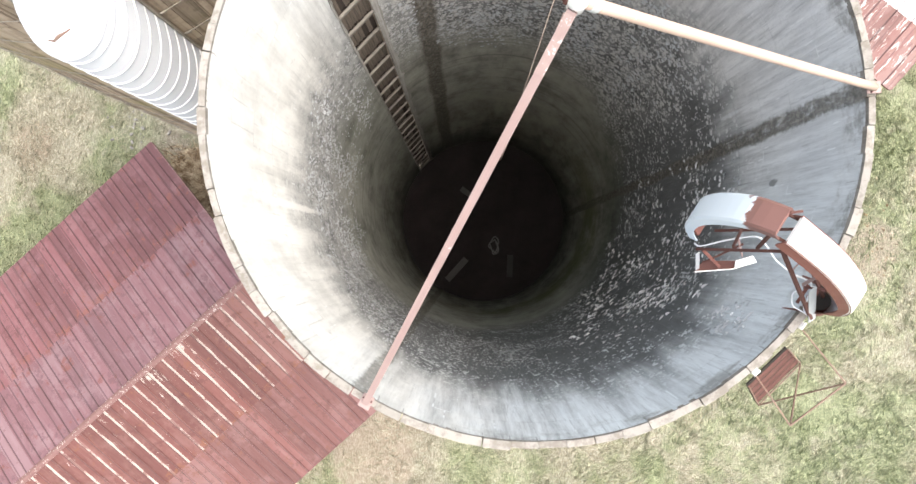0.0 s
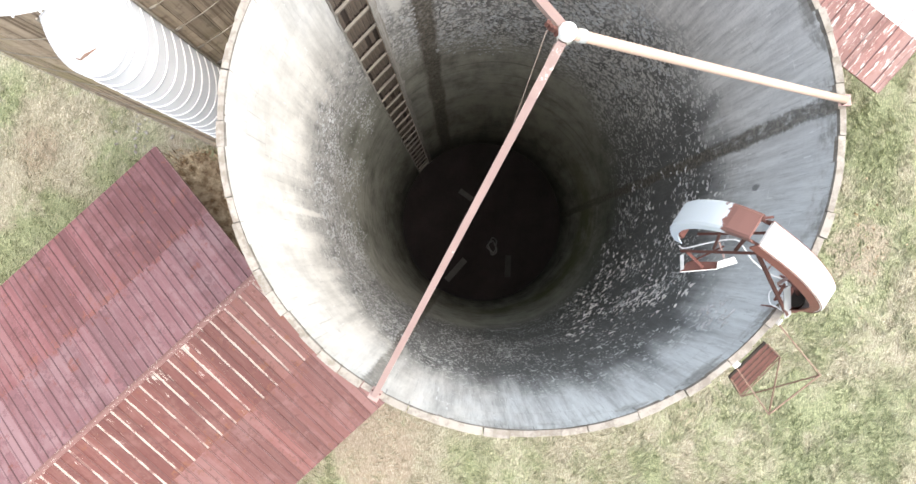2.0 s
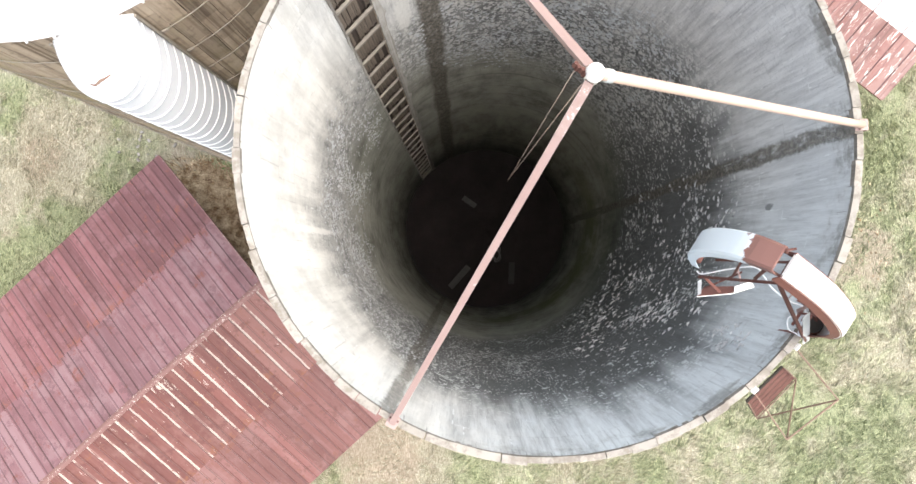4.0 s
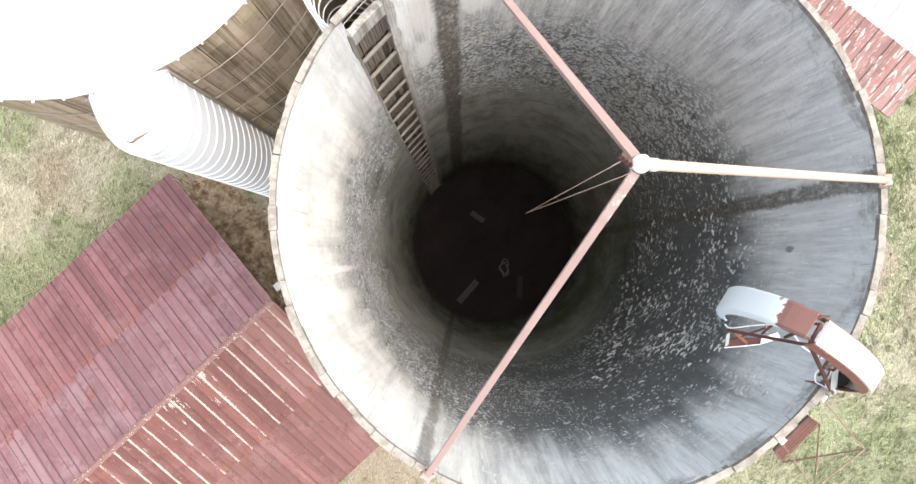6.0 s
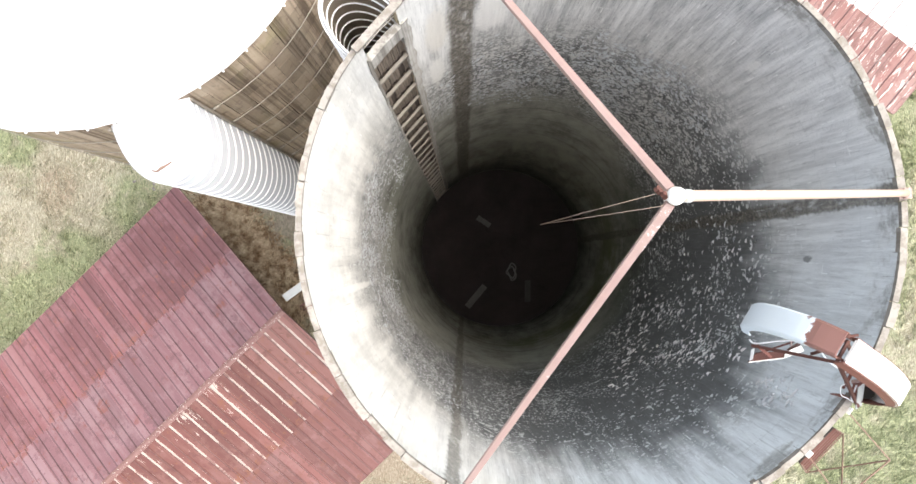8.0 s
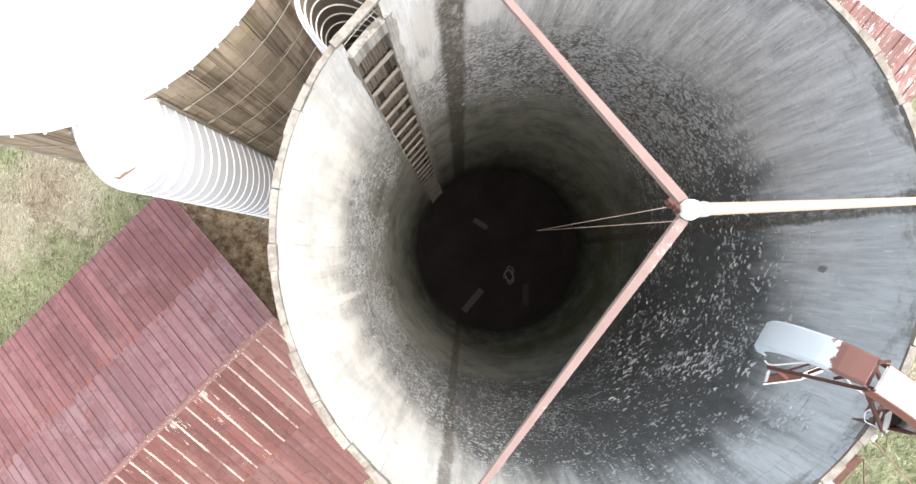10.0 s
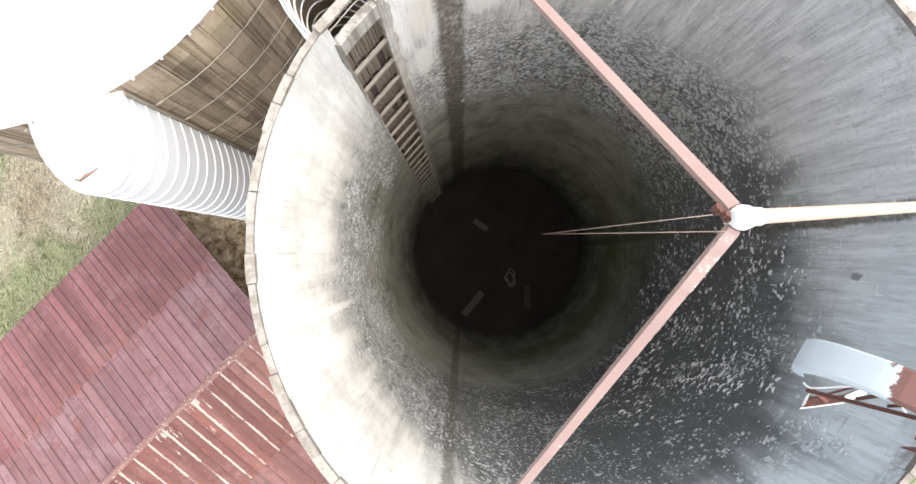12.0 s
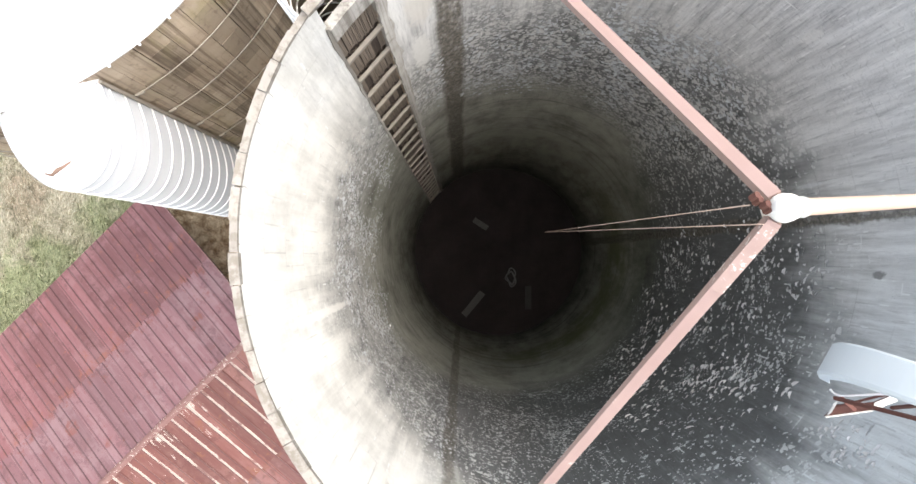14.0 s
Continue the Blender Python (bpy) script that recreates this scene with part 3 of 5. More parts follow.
def box(cx, cy, cz, sx, sy, sz, m=None, bev=0.0):
    bm = bmesh.new()
    bmesh.ops.create_cube(bm, size=1.0)
    for v in bm.verts:
        v.co = Vector((v.co.x * sx, v.co.y * sy, v.co.z * sz))
    if bev:
        bmesh.ops.bevel(bm, geom=bm.edges[:], offset=bev, segments=1, affect="EDGES")
    m = Matrix.Translation((cx, cy, cz)) @ (m or Matrix.Identity(4))
    out = [m @ v.co for v in bm.verts], [[v.index for v in f.verts] for f in bm.faces]
    bm.free()
    return out


def join(*geos):
    vs, fs = [], []
    for v, f in geos:
        n = len(vs)
        vs += list(v)
        fs += [[i + n for i in q] for q in f]
    return vs, fs


def tube(points, radius, sides=8, squash=1.0, closed=False):
    """A round bar along points."""
    pts = [Vector(p) for p in points]
    vs, fs = [], []
    n = len(pts)
    for i, p in enumerate(pts):
        a, b = (pts[(i - 1) % n], pts[(i + 1) % n]) if closed else (pts[max(i - 1, 0)], pts[min(i + 1, n - 1)])
        d = (b - a).normalized()
        up = Vector((0, 0, 1)) if abs(d.z) < 0.95 else Vector((1, 0, 0))
        s = d.cross(up).normalized()
        t = s.cross(d)
        r = radius[i] if isinstance(radius, (list, tuple)) else radius
        for j in range(sides):
            w = 2 * math.pi * (j + 0.5) / sides
            vs.append(p + s * (math.cos(w) * r) + t * (math.sin(w) * r * squash))
    m = n if closed else n - 1
    for i in range(m):
        for j in range(sides):
            a, b = i * sides + j, i * sides + (j + 1) % sides
            c, e = ((i + 1) % n) * sides + (j + 1) % sides, ((i + 1) % n) * sides + j
            fs.append([a, b, c, e])
    if not closed:
        fs.append(list(range(sides))[::-1])
        fs.append([(n - 1) * sides + j for j in range(sides)])
    return vs, fs


def bar(a, b, w, h, roll=0.0):
    """A square bar from a to b."""
    a, b = Vector(a), Vector(b)
    d = (b - a).normalized()
    up = Vector((0, 0, 1)) if abs(d.z) < 0.95 else Vector((1, 0, 0))
    s = d.cross(up).normalized()
    t = s.cross(d)
    s, t = s * math.cos(roll) + t * math.sin(roll), t * math.cos(roll) - s * math.sin(roll)
    vs = [p + s * (x * w / 2) + t * (y * h / 2) for p in (a, b) for x, y in ((-1, -1), (1, -1), (1, 1), (-1, 1))]
    return vs, [[0, 3, 2, 1], [4, 5, 6, 7], [0, 1, 5, 4], [1, 2, 6, 5], [2, 3, 7, 6], [3, 0, 4, 7]]


def sector(r0, r1, a0, a1, z0, z1, segs=2, cx=0.0, cy=0.0):
    """A block of a ring between two radii, angles (degrees) and heights."""
    vs, fs = [], []
    for i in range(segs + 1):
        w = radians(a0 + (a1 - a0) * i / segs)
        c, s = math.cos(w), math.sin(w)
        for r, z in ((r0, z0), (r1, z0), (r1, z1), (r0, z1)):
            vs.append((cx + c * r, cy + s * r, z))
    for i in range(segs):
        b = i * 4
        for j in range(4):
            fs.append([b + j, b + 4 + j, b + 4 + (j + 1) % 4, b + (j + 1) % 4][::-1])
    fs.append([0, 1, 2, 3][::-1])
    fs.append([segs * 4 + j for j in range(4)])
    return vs, fs


def polar(r, ang, z, cx=0.0, cy=0.0):
    return Vector((cx + r * math.cos(radians(ang)), cy + r * math.sin(radians(ang)), z))


# ---------------------------------------------------------------- ground
def terrain():
    n, half = 90, 26.0
    vs, fs = [], []
    for j in range(n + 1):
        for i in range(n + 1):
            x, y = -half + 2 * half * i / n, -half + 2 * half * j / n
            f = min(1.0, max(0.0, (half - max(abs(x), abs(y))) / 4))
            h = noise.noise((x * 0.25, y * 0.25, 0)) * 0.10 + noise.noise((x * 0.9, y * 0.9, 4)) * 0.04
            vs.append((x, y, (h - 0.03) * f))
    fs = [[j * (n + 1) + i, j * (n + 1) + i + 1, (j + 1) * (n + 1) + i + 1, (j + 1) * (n + 1) + i] for j in range(n) for i in range(n)]
    b = len(vs)
    far = 900.0
    vs += [(-far, -far, 0), (far, -far, 0), (far, far, 0), (-far, far, 0)]
    c = [0, n, (n + 1) * (n + 1) - 1, n * (n + 1)]
    south = list(range(0, n + 1))
    east = [j * (n + 1) + n for j in range(n + 1)]
    north = [n * (n + 1) + i for i in range(n, -1, -1)]
    west = [j * (n + 1) for j in range(n, -1, -1)]
    for k, side in enumerate((south, east, north, west)):
        fs.append(side[::-1] + [b + k, b + (k + 1) % 4])
    ob = part("ground", (vs, fs), GRASS, None, "", None, True)
    tagged(ob, "rough meadow of straw-coloured and green grass with bare soil", "ground", "", "structure")


terrain()
ZR, ZF = 20.70, 0.40          # rim and floor of the open silo
RI, RO = 3.05, 3.12
STEP = 360 / 75               # one stave


# ---------------------------------------------------------------- the open silo
def curved_wall(r, a0, a1, z0, z1, segs, rows, inward):
    vs, fs, uv = [], [], []
    for j in range(rows + 1):
        z = z0 + (z1 - z0) * j / rows
        for i in range(segs + 1):
            a = a0 + (a1 - a0) * i / segs
            vs.append(polar(r, a, z))
            uv.append((radians(a) * 3.05, z - ZF))
    for j in range(rows):
        for i in range(segs):
            a = j * (segs + 1) + i
            q = [a, a + 1, a + segs + 2, a + segs + 1]
            fs.append(q[::-1] if inward else q)
    return vs, fs, uv


DA, DB = 131.3, 141.1         # the door column, degrees
silo = empty("silo", (0, 0, 0), "open roofless concrete stave silo with pale rim and stained inside", "silo")
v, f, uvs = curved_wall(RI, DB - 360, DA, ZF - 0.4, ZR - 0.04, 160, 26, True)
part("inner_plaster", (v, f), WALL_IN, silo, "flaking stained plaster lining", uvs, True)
fv, ff = [(0, 0, ZF)], []
for i in range(1, 15):
    for j in range(48):
        w, r = 2 * math.pi * j / 48, (RI + 0.01) * i / 14
        x, y = r * math.cos(w), r * math.sin(w)
        fv.append((x, y, ZF + 0.10 * noise.noise((x * 1.3, y * 1.3, 3)) + 0.05 * noise.noise((x * 4, y * 4, 7)) + 0.22 * max(0, r / RI - 0.72) ** 1.2))
for j in range(48):
    ff.append([0, 1 + j, 1 + (j + 1) % 48])
for i in range(13):
    for j in range(48):
        a, c = 1 + i * 48 + j, 1 + i * 48 + (j + 1) % 48
        ff.append([a, a + 48, c + 48, c])


def plaster_flakes():
    """Scales of plaster whose lips curl away from the wall in its middle band."""
    vs, fs = [], []
    rg = np.random.RandomState(21)

    def near(deg, at, width):
        d = abs((deg - at + 180) % 360 - 180)
        return max(0.0, 1 - (d / width) ** 2)

    for _ in range(95000):
        deg, z = rg.uniform(-180, 180), rg.uniform(9.0, 19.9)
        if DA - 3 < deg < DB + 3 or abs(deg - 115.8 + 0.8 * math.sin(z * 1.7)) < 3.4:
            continue
        se, no, we, so = near(deg, -30, 45), near(deg, 75, 58), near(deg, 175, 42), near(deg, -115, 50)
        wave = 0.8 * noise.noise((deg * 0.06, 0, 5)) + 0.5 * noise.noise((deg * 0.3, 3, 5))
        top = 17.2 + 0.7 * se + 0.4 * near(deg, 60, 30) - 0.5 * we - 0.6 * near(deg, -85, 30) + wave
        bot = 12.6 - 3.2 * se - 1.4 * we - 0.6 * so + wave
        patch = math.hypot((deg + 42) / 4.5, (z - 19.4) / 0.55)
        nest = math.hypot((deg + 44) / 9.0, (z - 15.8) / 1.1)
        dens = min(1, max(0, (top - z) / 0.8 + 0.2)) * min(1, max(0, (z - bot) / 1.6))
        clump = noise.noise((deg * 0.09, z * 0.55, 1)) + 0.6 * noise.noise((deg * 0.30, z * 1.5, 8))
        much = 0.16 * se + 0.62 * no + 0.80 * we + 0.55 * so
        dens *= min(1, max(0.05, 0.42 + 1.3 * clump)) * min(0.9, max(0.06, much))
        if nest < 1:
            dens = max(dens, 0.45 * min(1.0, max(0.0, 0.6 + 1.2 * clump)) * (1.15 - nest))
        if patch < 1:
            dens = 0.55 * max(0.0, 0.6 + clump)
        if rg.rand() > dens:
            continue
        if max(se, 1.0 if nest < 1 else 0.0) > 0.35:      # long curled lips
            wd, ht, out = rg.uniform(0.016, 0.050) * (1 + 0.8 * rg.rand() ** 4), rg.uniform(0.018, 0.055), rg.uniform(0.010, 0.024)
        elif no > 0.15:                                     # flat scales
            wd, ht, out = rg.uniform(0.016, 0.050), rg.uniform(0.03, 0.09), rg.uniform(0.004, 0.013)
        else:                                               # short bright lips
            wd, ht, out = rg.uniform(0.009, 0.032), rg.uniform(0.02, 0.06), rg.uniform(0.006, 0.015)
            if so > we:
                wd, ht, out = wd * 0.8, ht * 0.8, out * 0.6
        if patch < 1:
            wd, out = wd * 0.8, out * 0.7
        tilt = rg.normal(0.0, 0.45)
        sag = rg.uniform(-0.3, 0.9)
        way = -1.0 if rg.rand() < 0.5 else 1.0
        b = len(vs)
        for j in (0, 1, 2):
            q = j / 2.0
            for i in range(5):
                t = i / 2.0 - 1.0
                e = (1 - 0.75 * t ** 4) * rg.uniform(0.82, 1.14)
                zz = way * q * ht * e * 0.8 + (tilt * t + sag * t * t) * wd * 1.2
                r = RI - 0.005 - out * q ** 1.7 * e
                a = math.radians(deg) + t * wd / RI * (1 - 0.15 * q)
                vs.append((r * math.cos(a), r * math.sin(a), z + zz))
        for j in (0, 1):
            for i in range(4):
                a = b + j * 5 + i
                fs.append([a, a + 1, a + 6, a + 5])
    part("loose_plaster", (vs, fs), FLAKE, silo, "curled white scales of plaster")["kind"] = "stuff"


plaster_flakes()
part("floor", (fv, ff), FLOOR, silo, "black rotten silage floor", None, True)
part("stave_shell", join(*[
    sector(RI + 0.015, RO, 1.9 + STEP * i + 0.10, 1.9 + STEP * (i + 1) - 0.10,
           max(0.02, 0.762 * j + (0.381 if i % 2 else 0) - 0.375), min(ZR - 0.08, 0.762 * (j + 1) + (0.381 if i % 2 else 0) - 0.381), 1)
    for i in range(75) for j in range(28)
    if not (DA < 1.9 + STEP * (i + 0.5) < DB) and 0.762 * j + (0.381 if i % 2 else 0) - 0.375 < ZR - 0.12]),
    OUTER, silo, "weathered concrete staves")["kind"] = "stuff"

# staves of the top course, each one a little out of line
rim_mesh = [mesh("stave", *[g for g in sector(RI - 0.004, RO - 0.012 + 0.010 * q, -STEP / 2 + 0.03, STEP / 2 - 0.05, -0.075, 0.0, 2)], RIM) for q in range(3)]
rnd = random.Random(5)
for i in range(75):
    a = 1.9 + STEP * (i + 0.5)
    if DA - 0.5 < a < DB + 0.5:
        continue
    ob = new("stave", rim_mesh[rnd.randrange(3)])
    ob.parent = silo
    lift = (0.012 if (i // 2) % 2 else -0.008) + rnd.uniform(-0.012, 0.008)
    ob.location = polar(rnd.uniform(0.0, 0.010), a, ZR + lift)
    ob.rotation_euler = (0, 0, radians(a + rnd.uniform(-0.12, 0.12)))

# hoops round the outside
hoop_geo = tube([polar(RO + 0.010, 5 * i, 0) for i in range(72)], 0.007, 6, 1.0, True)
hoop_mesh = mesh("hoop", *hoop_geo, HOOP, None, True)
for j in range(27):
    ob = new("hoop", hoop_mesh)
    ob.parent = silo
    ob.location = (0, 0, ZR - 0.42 - 0.762 * j)

# door column: jambs, lintel, rungs, board doors, and the bridge over the gap in the rim
def ragged_jamb(inner, outer, seed):
    """A concrete jamb with chipped, uneven edges. inner: the angle at the opening."""
    rg = np.random.RandomState(seed)
    vs, fs = [], []
    rows = 120
    for j in range(rows + 1):
        z = ZF + (ZR - 0.5 - ZF) * j / rows
        a = inner + 0.10 * rg.normal()
        b = outer + (outer - inner) * (0.16 * rg.normal() + 0.25 * noise.noise((z * 1.3, seed, 0)))
        dep = 0.020 + 0.006 * rg.rand()
        for r, w in ((RO, a), (RI - dep, a), (RI - dep * 0.8, b), (RO, b)):
            vs.append(polar(r, w, z))
    for j in range(rows):
        for i in range(4):
            q = [j * 4 + i, j * 4 + (i + 1) % 4, j * 4 + 4 + (i + 1) % 4, j * 4 + 4 + i]
            fs.append(q if outer < inner else q[::-1])
    fs.append([0, 1, 2, 3])
    fs.append([rows * 4 + i for i in (3, 2, 1, 0)])
    return vs, fs


part("door_jamb", ragged_jamb(DA, DA - 2.1, 4), JAMB, silo, "chipped pale concrete jamb")
part("door_jamb", ragged_jamb(DB, DB + 0.6, 9), JAMB, silo, "chipped pale concrete jamb")
part("lintel", sector(RI - 0.03, RO - 0.01, DA, DB, ZF + 19.42, ZF + 19.74, 3), JAMB, silo, "grey concrete lintel")
pa, pb = polar(RI + 0.02, DA - 1.6, ZR + 0.02), polar(RI + 0.02, DB + 1.6, ZR + 0.02)
part("bridge_bar", bar(pa, pb, 0.085, 0.05), RIM, silo, "pale board across the gap in the rim")
rung_mesh = mesh("rung", *bar(polar(RI + 0.005, DA, 0), polar(RI + 0.005, DB, 0), 0.040, 0.062), RUNGW)
def split_board(seed, wide):
    """A rotten upright board with split ends, as wide as the given degrees."""
    rg = np.random.RandomState(seed)
    geos, a = [], -wide / 2
    while a < wide / 2 - 0.1:
        b = min(wide / 2, a + rg.uniform(0.22, 0.6))
        dep = rg.uniform(0.004, 0.022)
        geos.append(sector(RO - 0.012 - dep, RO - 0.012, a, b - 0.03, rg.uniform(0, 0.05), rg.uniform(0.64, 0.735), 1))
        a = b
    return mesh("board", *join(*geos), DOORW)


back_mesh = mesh("door", *sector(RO - 0.008, RO, DA, DB, 0.0, 0.745, 2), DOORD)
board_meshes = [split_board(q, (DB - DA) / 6 - 0.08) for q in (1, 2, 3, 4, 5)]
for j in range(25):
    z = ZF + 18.66 - 0.764 * j
    if z < ZF + 0.3:
        break
    ob = new("rung", rung_mesh)
    ob.parent, ob.location = silo, (0, 0, z + rnd.uniform(-0.015, 0.015))
    door = new("door", back_mesh)
    door.parent, door.location = silo, (0, 0, z + 0.01)
    for q in range(6):
        if j > 0 and rnd.random() < 0.12:
            continue
        ob = new("board", board_meshes[rnd.randrange(5)])
        ob.parent, ob.rotation_euler = door, (0, 0, radians(DA + (DB - DA) * (q + 0.5) / 6))


# ---------------------------------------------------------------- chutes
def chute(thing_label, ang, cx, cy, r, half, depth, z0, z1, step, shift, open_top):
    """A U-shaped sheet-metal chute with raised ribs, on the outside of a silo."""
    o = polar(r, ang, 0, cx, cy)
    out, tan = polar(1, ang, 0), polar(1, ang + 90, 0)
    thing = empty("silo_chute", (o.x, o.y, 0), thing_label, "chute")

    def plan(k):
        pts = []
        for i in range(25):
            w = math.pi * i / 24
            x = math.cos(w) * (half + k)
            y = math.sin(w) ** 0.85 * (depth + k)
            pts.append(o + tan * x + out * (y + (0.02 if 0 < i < 24 else -0.015)))
        return pts
    inn, outp = plan(-0.012), plan(0.0)
    n = len(inn)
    vs = [p + Vector((0, 0, z)) for z in (z0, z1) for p in inn + outp]
    fs = []
    for i in range(n - 1):
        fs.append([i, i + 1, 2 * n + i + 1, 2 * n + i])
        fs.append([n + i, 3 * n + i, 3 * n + i + 1, n + i + 1])
        fs.append([2 * n + i, 2 * n + i + 1, 3 * n + i + 1, 3 * n + i])
    part("chute_wall", (vs, fs), CHUTE, thing, "", None, True)
    if open_top:
        lin = plan(-0.018)
        vs = [p + Vector((0, 0, z)) for z in (z0 + 0.02, z1 - 0.02) for p in lin]
        part("inner_lining", (vs, [[i, i + 1, n + i + 1, n + i] for i in range(n - 1)]), LINING, thing, "dusty brown inside of the chute", None, True)
    rib = [p - o for p in plan(0.008)]
    geo = tube(rib, 0.009, 6)
    me = mesh("rib", *geo, RIBM, None, True)
    rib_in = mesh("rib", *tube([p - o for p in plan(-0.026)], 0.011, 6), RIBM, None, True)
    z = z1 - shift
    while z > z0:
        ob = new("rib", me)
        ob.parent, ob.location = thing, (0, 0, z)
        if open_top and z > z1 - 4.5:
            ob = new("rib", rib_in)
            ob.parent, ob.location = thing, (0, 0, z)
        z -= step
    for s in (1, -1):
        e = o + tan * (s * (half + 0.03)) + out * (-0.03 if open_top else 0.0)
        part("flange", bar(e + Vector((0, 0, z0)), e + Vector((0, 0, z1)), 0.028, 0.028), HOOP, thing, "grey edge strip")
    return thing, o, out, tan


chute("ribbed pale metal chute with an open top on the open silo", 136.6, 0, 0, RO, 0.37, 0.70, 0.05, ZR - 0.30, 0.28, 0.05, True)

# ---------------------------------------------------------------- roof frame over the open silo
HUB = Vector((-0.010, 0.050, ZR + 2.60))
frame_thing = empty("roof_frame", (0, 0, ZR), "three pink-painted steel rafters meeting at a white hub over the silo", "roof frame")
for ang, mat, lab, rad in ((3.4, OXIDE_W, "sun-bleached orange pipe rafter", 0.038), (114.2, OXIDE, "pink oxide box-section rafter", 0.035), (-119.8, OXIDE, "pink oxide box-section rafter", 0.035)):
    foot = polar(RI + 0.05, ang, ZR + 0.03)
    d = (HUB - foot).normalized()
    pts = [foot + (HUB - foot) * (k / 12 * 0.985) + Vector((0, 0, -0.012 * math.sin(math.pi * k / 12))) for k in range(13)]
    square = ang < 0 or ang > 90
    r = part("rafter", tube(pts, rad * 1.18, 4) if square else tube(pts, rad, 14), mat, frame_thing, lab, None, not square)
    tip = pts[-1]
    if ang < 0:
        part("sleeve", tube([tip - d * 0.42, tip - d * 0.418, tip - d * 0.02], [rad * 1.18 + 0.0005, rad * 1.18 + 0.002, rad * 1.18 + 0.002], 4), OXIDE_S, r, "rafter end with flaked white paint")
    if 0 < ang < 90:
        part("collar", tube([tip - d * 0.10, tip - d * 0.095, tip - d * 0.045, tip - d * 0.04], [rad + 0.003, rad + 0.008, rad + 0.008, rad + 0.003], 14), BOARD, r, "grey end collar")
    m = Matrix.Rotation(radians(ang), 4, "Z")
    part("bracket", join(box(*(polar(RO + 0.035, ang, ZR - 0.06)), 0.012, 0.11, 0.14, m), box(*(polar(RI + 0.045, ang, ZR + 0.022)), 0.13, 0.11, 0.010, m)), OXIDE, r, "pinkish foot bracket")
    for s in (-0.042, 0.042):
        p = polar(RI + 0.02, ang, ZR + 0.026) + polar(s, ang + 90, 0)
        part("bolt", tube([p, p + Vector((0, 0, 0.02))], 0.009, 6), RUST, r)
hub_bm = bmesh.new()
bmesh.ops.create_uvsphere(hub_bm, u_segments=20, v_segments=12, radius=0.061)
part("hub", join(([HUB + v.co for v in hub_bm.verts], [[v.index for v in fc.verts] for fc in hub_bm.faces]),
                 tube([HUB + Vector((0, 0, -0.10)), HUB + Vector((0, 0, 0.045)), HUB + Vector((0, 0, 0.07))], [0.054, 0.056, 0.042], 14)), HUBW, frame_thing, "white painted hub", None, True)
hub_bm.free()
clamp = [HUB + Vector((-0.13 + 0.02 * i, 0.045 - 0.018 * i, 0.0 - 0.02 * (i % 2))) for i in range(4)]
for i, p in enumerate(clamp):
    part("clamp_nut", tube([p, p + Vector((0.014, 0.012, 0.035))], 0.016, 6), RUST, frame_thing, "rusty clamp nut")
low_end = HUB + Vector((-0.06, 0.16, -7.6))
for dx, dy in ((-0.125, 0.02), (-0.075, -0.06)):
    top = HUB + Vector((dx, dy, -0.03))
    ob = part("hanging_cable", tube([top.lerp(low_end, k / 8) for k in range(9)], 0.0032, 6), CABLE, None, "", None, True)
    tagged(ob, "thin tan cable hanging from the hub into the silo", "cable", "hanging cables")

# ---------------------------------------------------------------- filler spout over the rim
GA = -32.5                    # the way in which the spout points outwards
g_out, g_tan = polar(1, GA, 0), polar(1, GA + 90, 0)
JOINT = Vector((1.70, -1.16, 0.4))


def gp(s, z, t=0.0):
    """A place on the spout: metres outwards from its joint, height, metres to its side."""
    return JOINT + g_out * s + g_tan * t + Vector((0, 0, z))


spout = empty("filler_spout", gp(1.22, 19.6, -0.05), "curved filler spout, flaked white and red, hooked over the silo rim", "spout")


def channel(points, half, lip, skin=0.012, flare=0.0, root=0.0, splay=0.0):
    """An upside-down gutter along (r, z) points: a top skin and two side lips."""
    vs, fs, uv = [], [], []
    n = len(points)
    run = 0.0
    for i, (r, z) in enumerate(points):
        a, b = points[max(i - 1, 0)], points[min(i + 1, n - 1)]
        d = Vector((b[0] - a[0], b[1] - a[1])).normalized()
        nr, nz = d.y, -d.x
        if i:
            run += math.hypot(r - points[i - 1][0], z - points[i - 1][1])
        hw, lp = half + flare * i / (n - 1), lip + root * max(0.0, 1 - i / (0.45 * n)) ** 1.3
        for t, k in ((-hw, -lp), (-hw, -0.02), (-hw + 0.02, 0.0), (hw - 0.02, 0.0), (hw, -0.02), (hw, -lp),
                     (hw - skin, -lp), (hw - skin, -0.02 - skin), (-hw + skin, -0.02 - skin), (-hw + skin, -lp)):
            vs.append(gp(r + nr * k, z + nz * k, t + splay * k))
            uv.append((t, run))
    for i in range(n - 1):
        for j in range(10):
            fs.append([i * 10 + j, i * 10 + (j + 1) % 10, (i + 1) * 10 + (j + 1) % 10, (i + 1) * 10 + j])
    fs.append(list(range(10))[::-1])
    fs.append([(n - 1) * 10 + j for j in range(10)])
    return vs, fs, uv


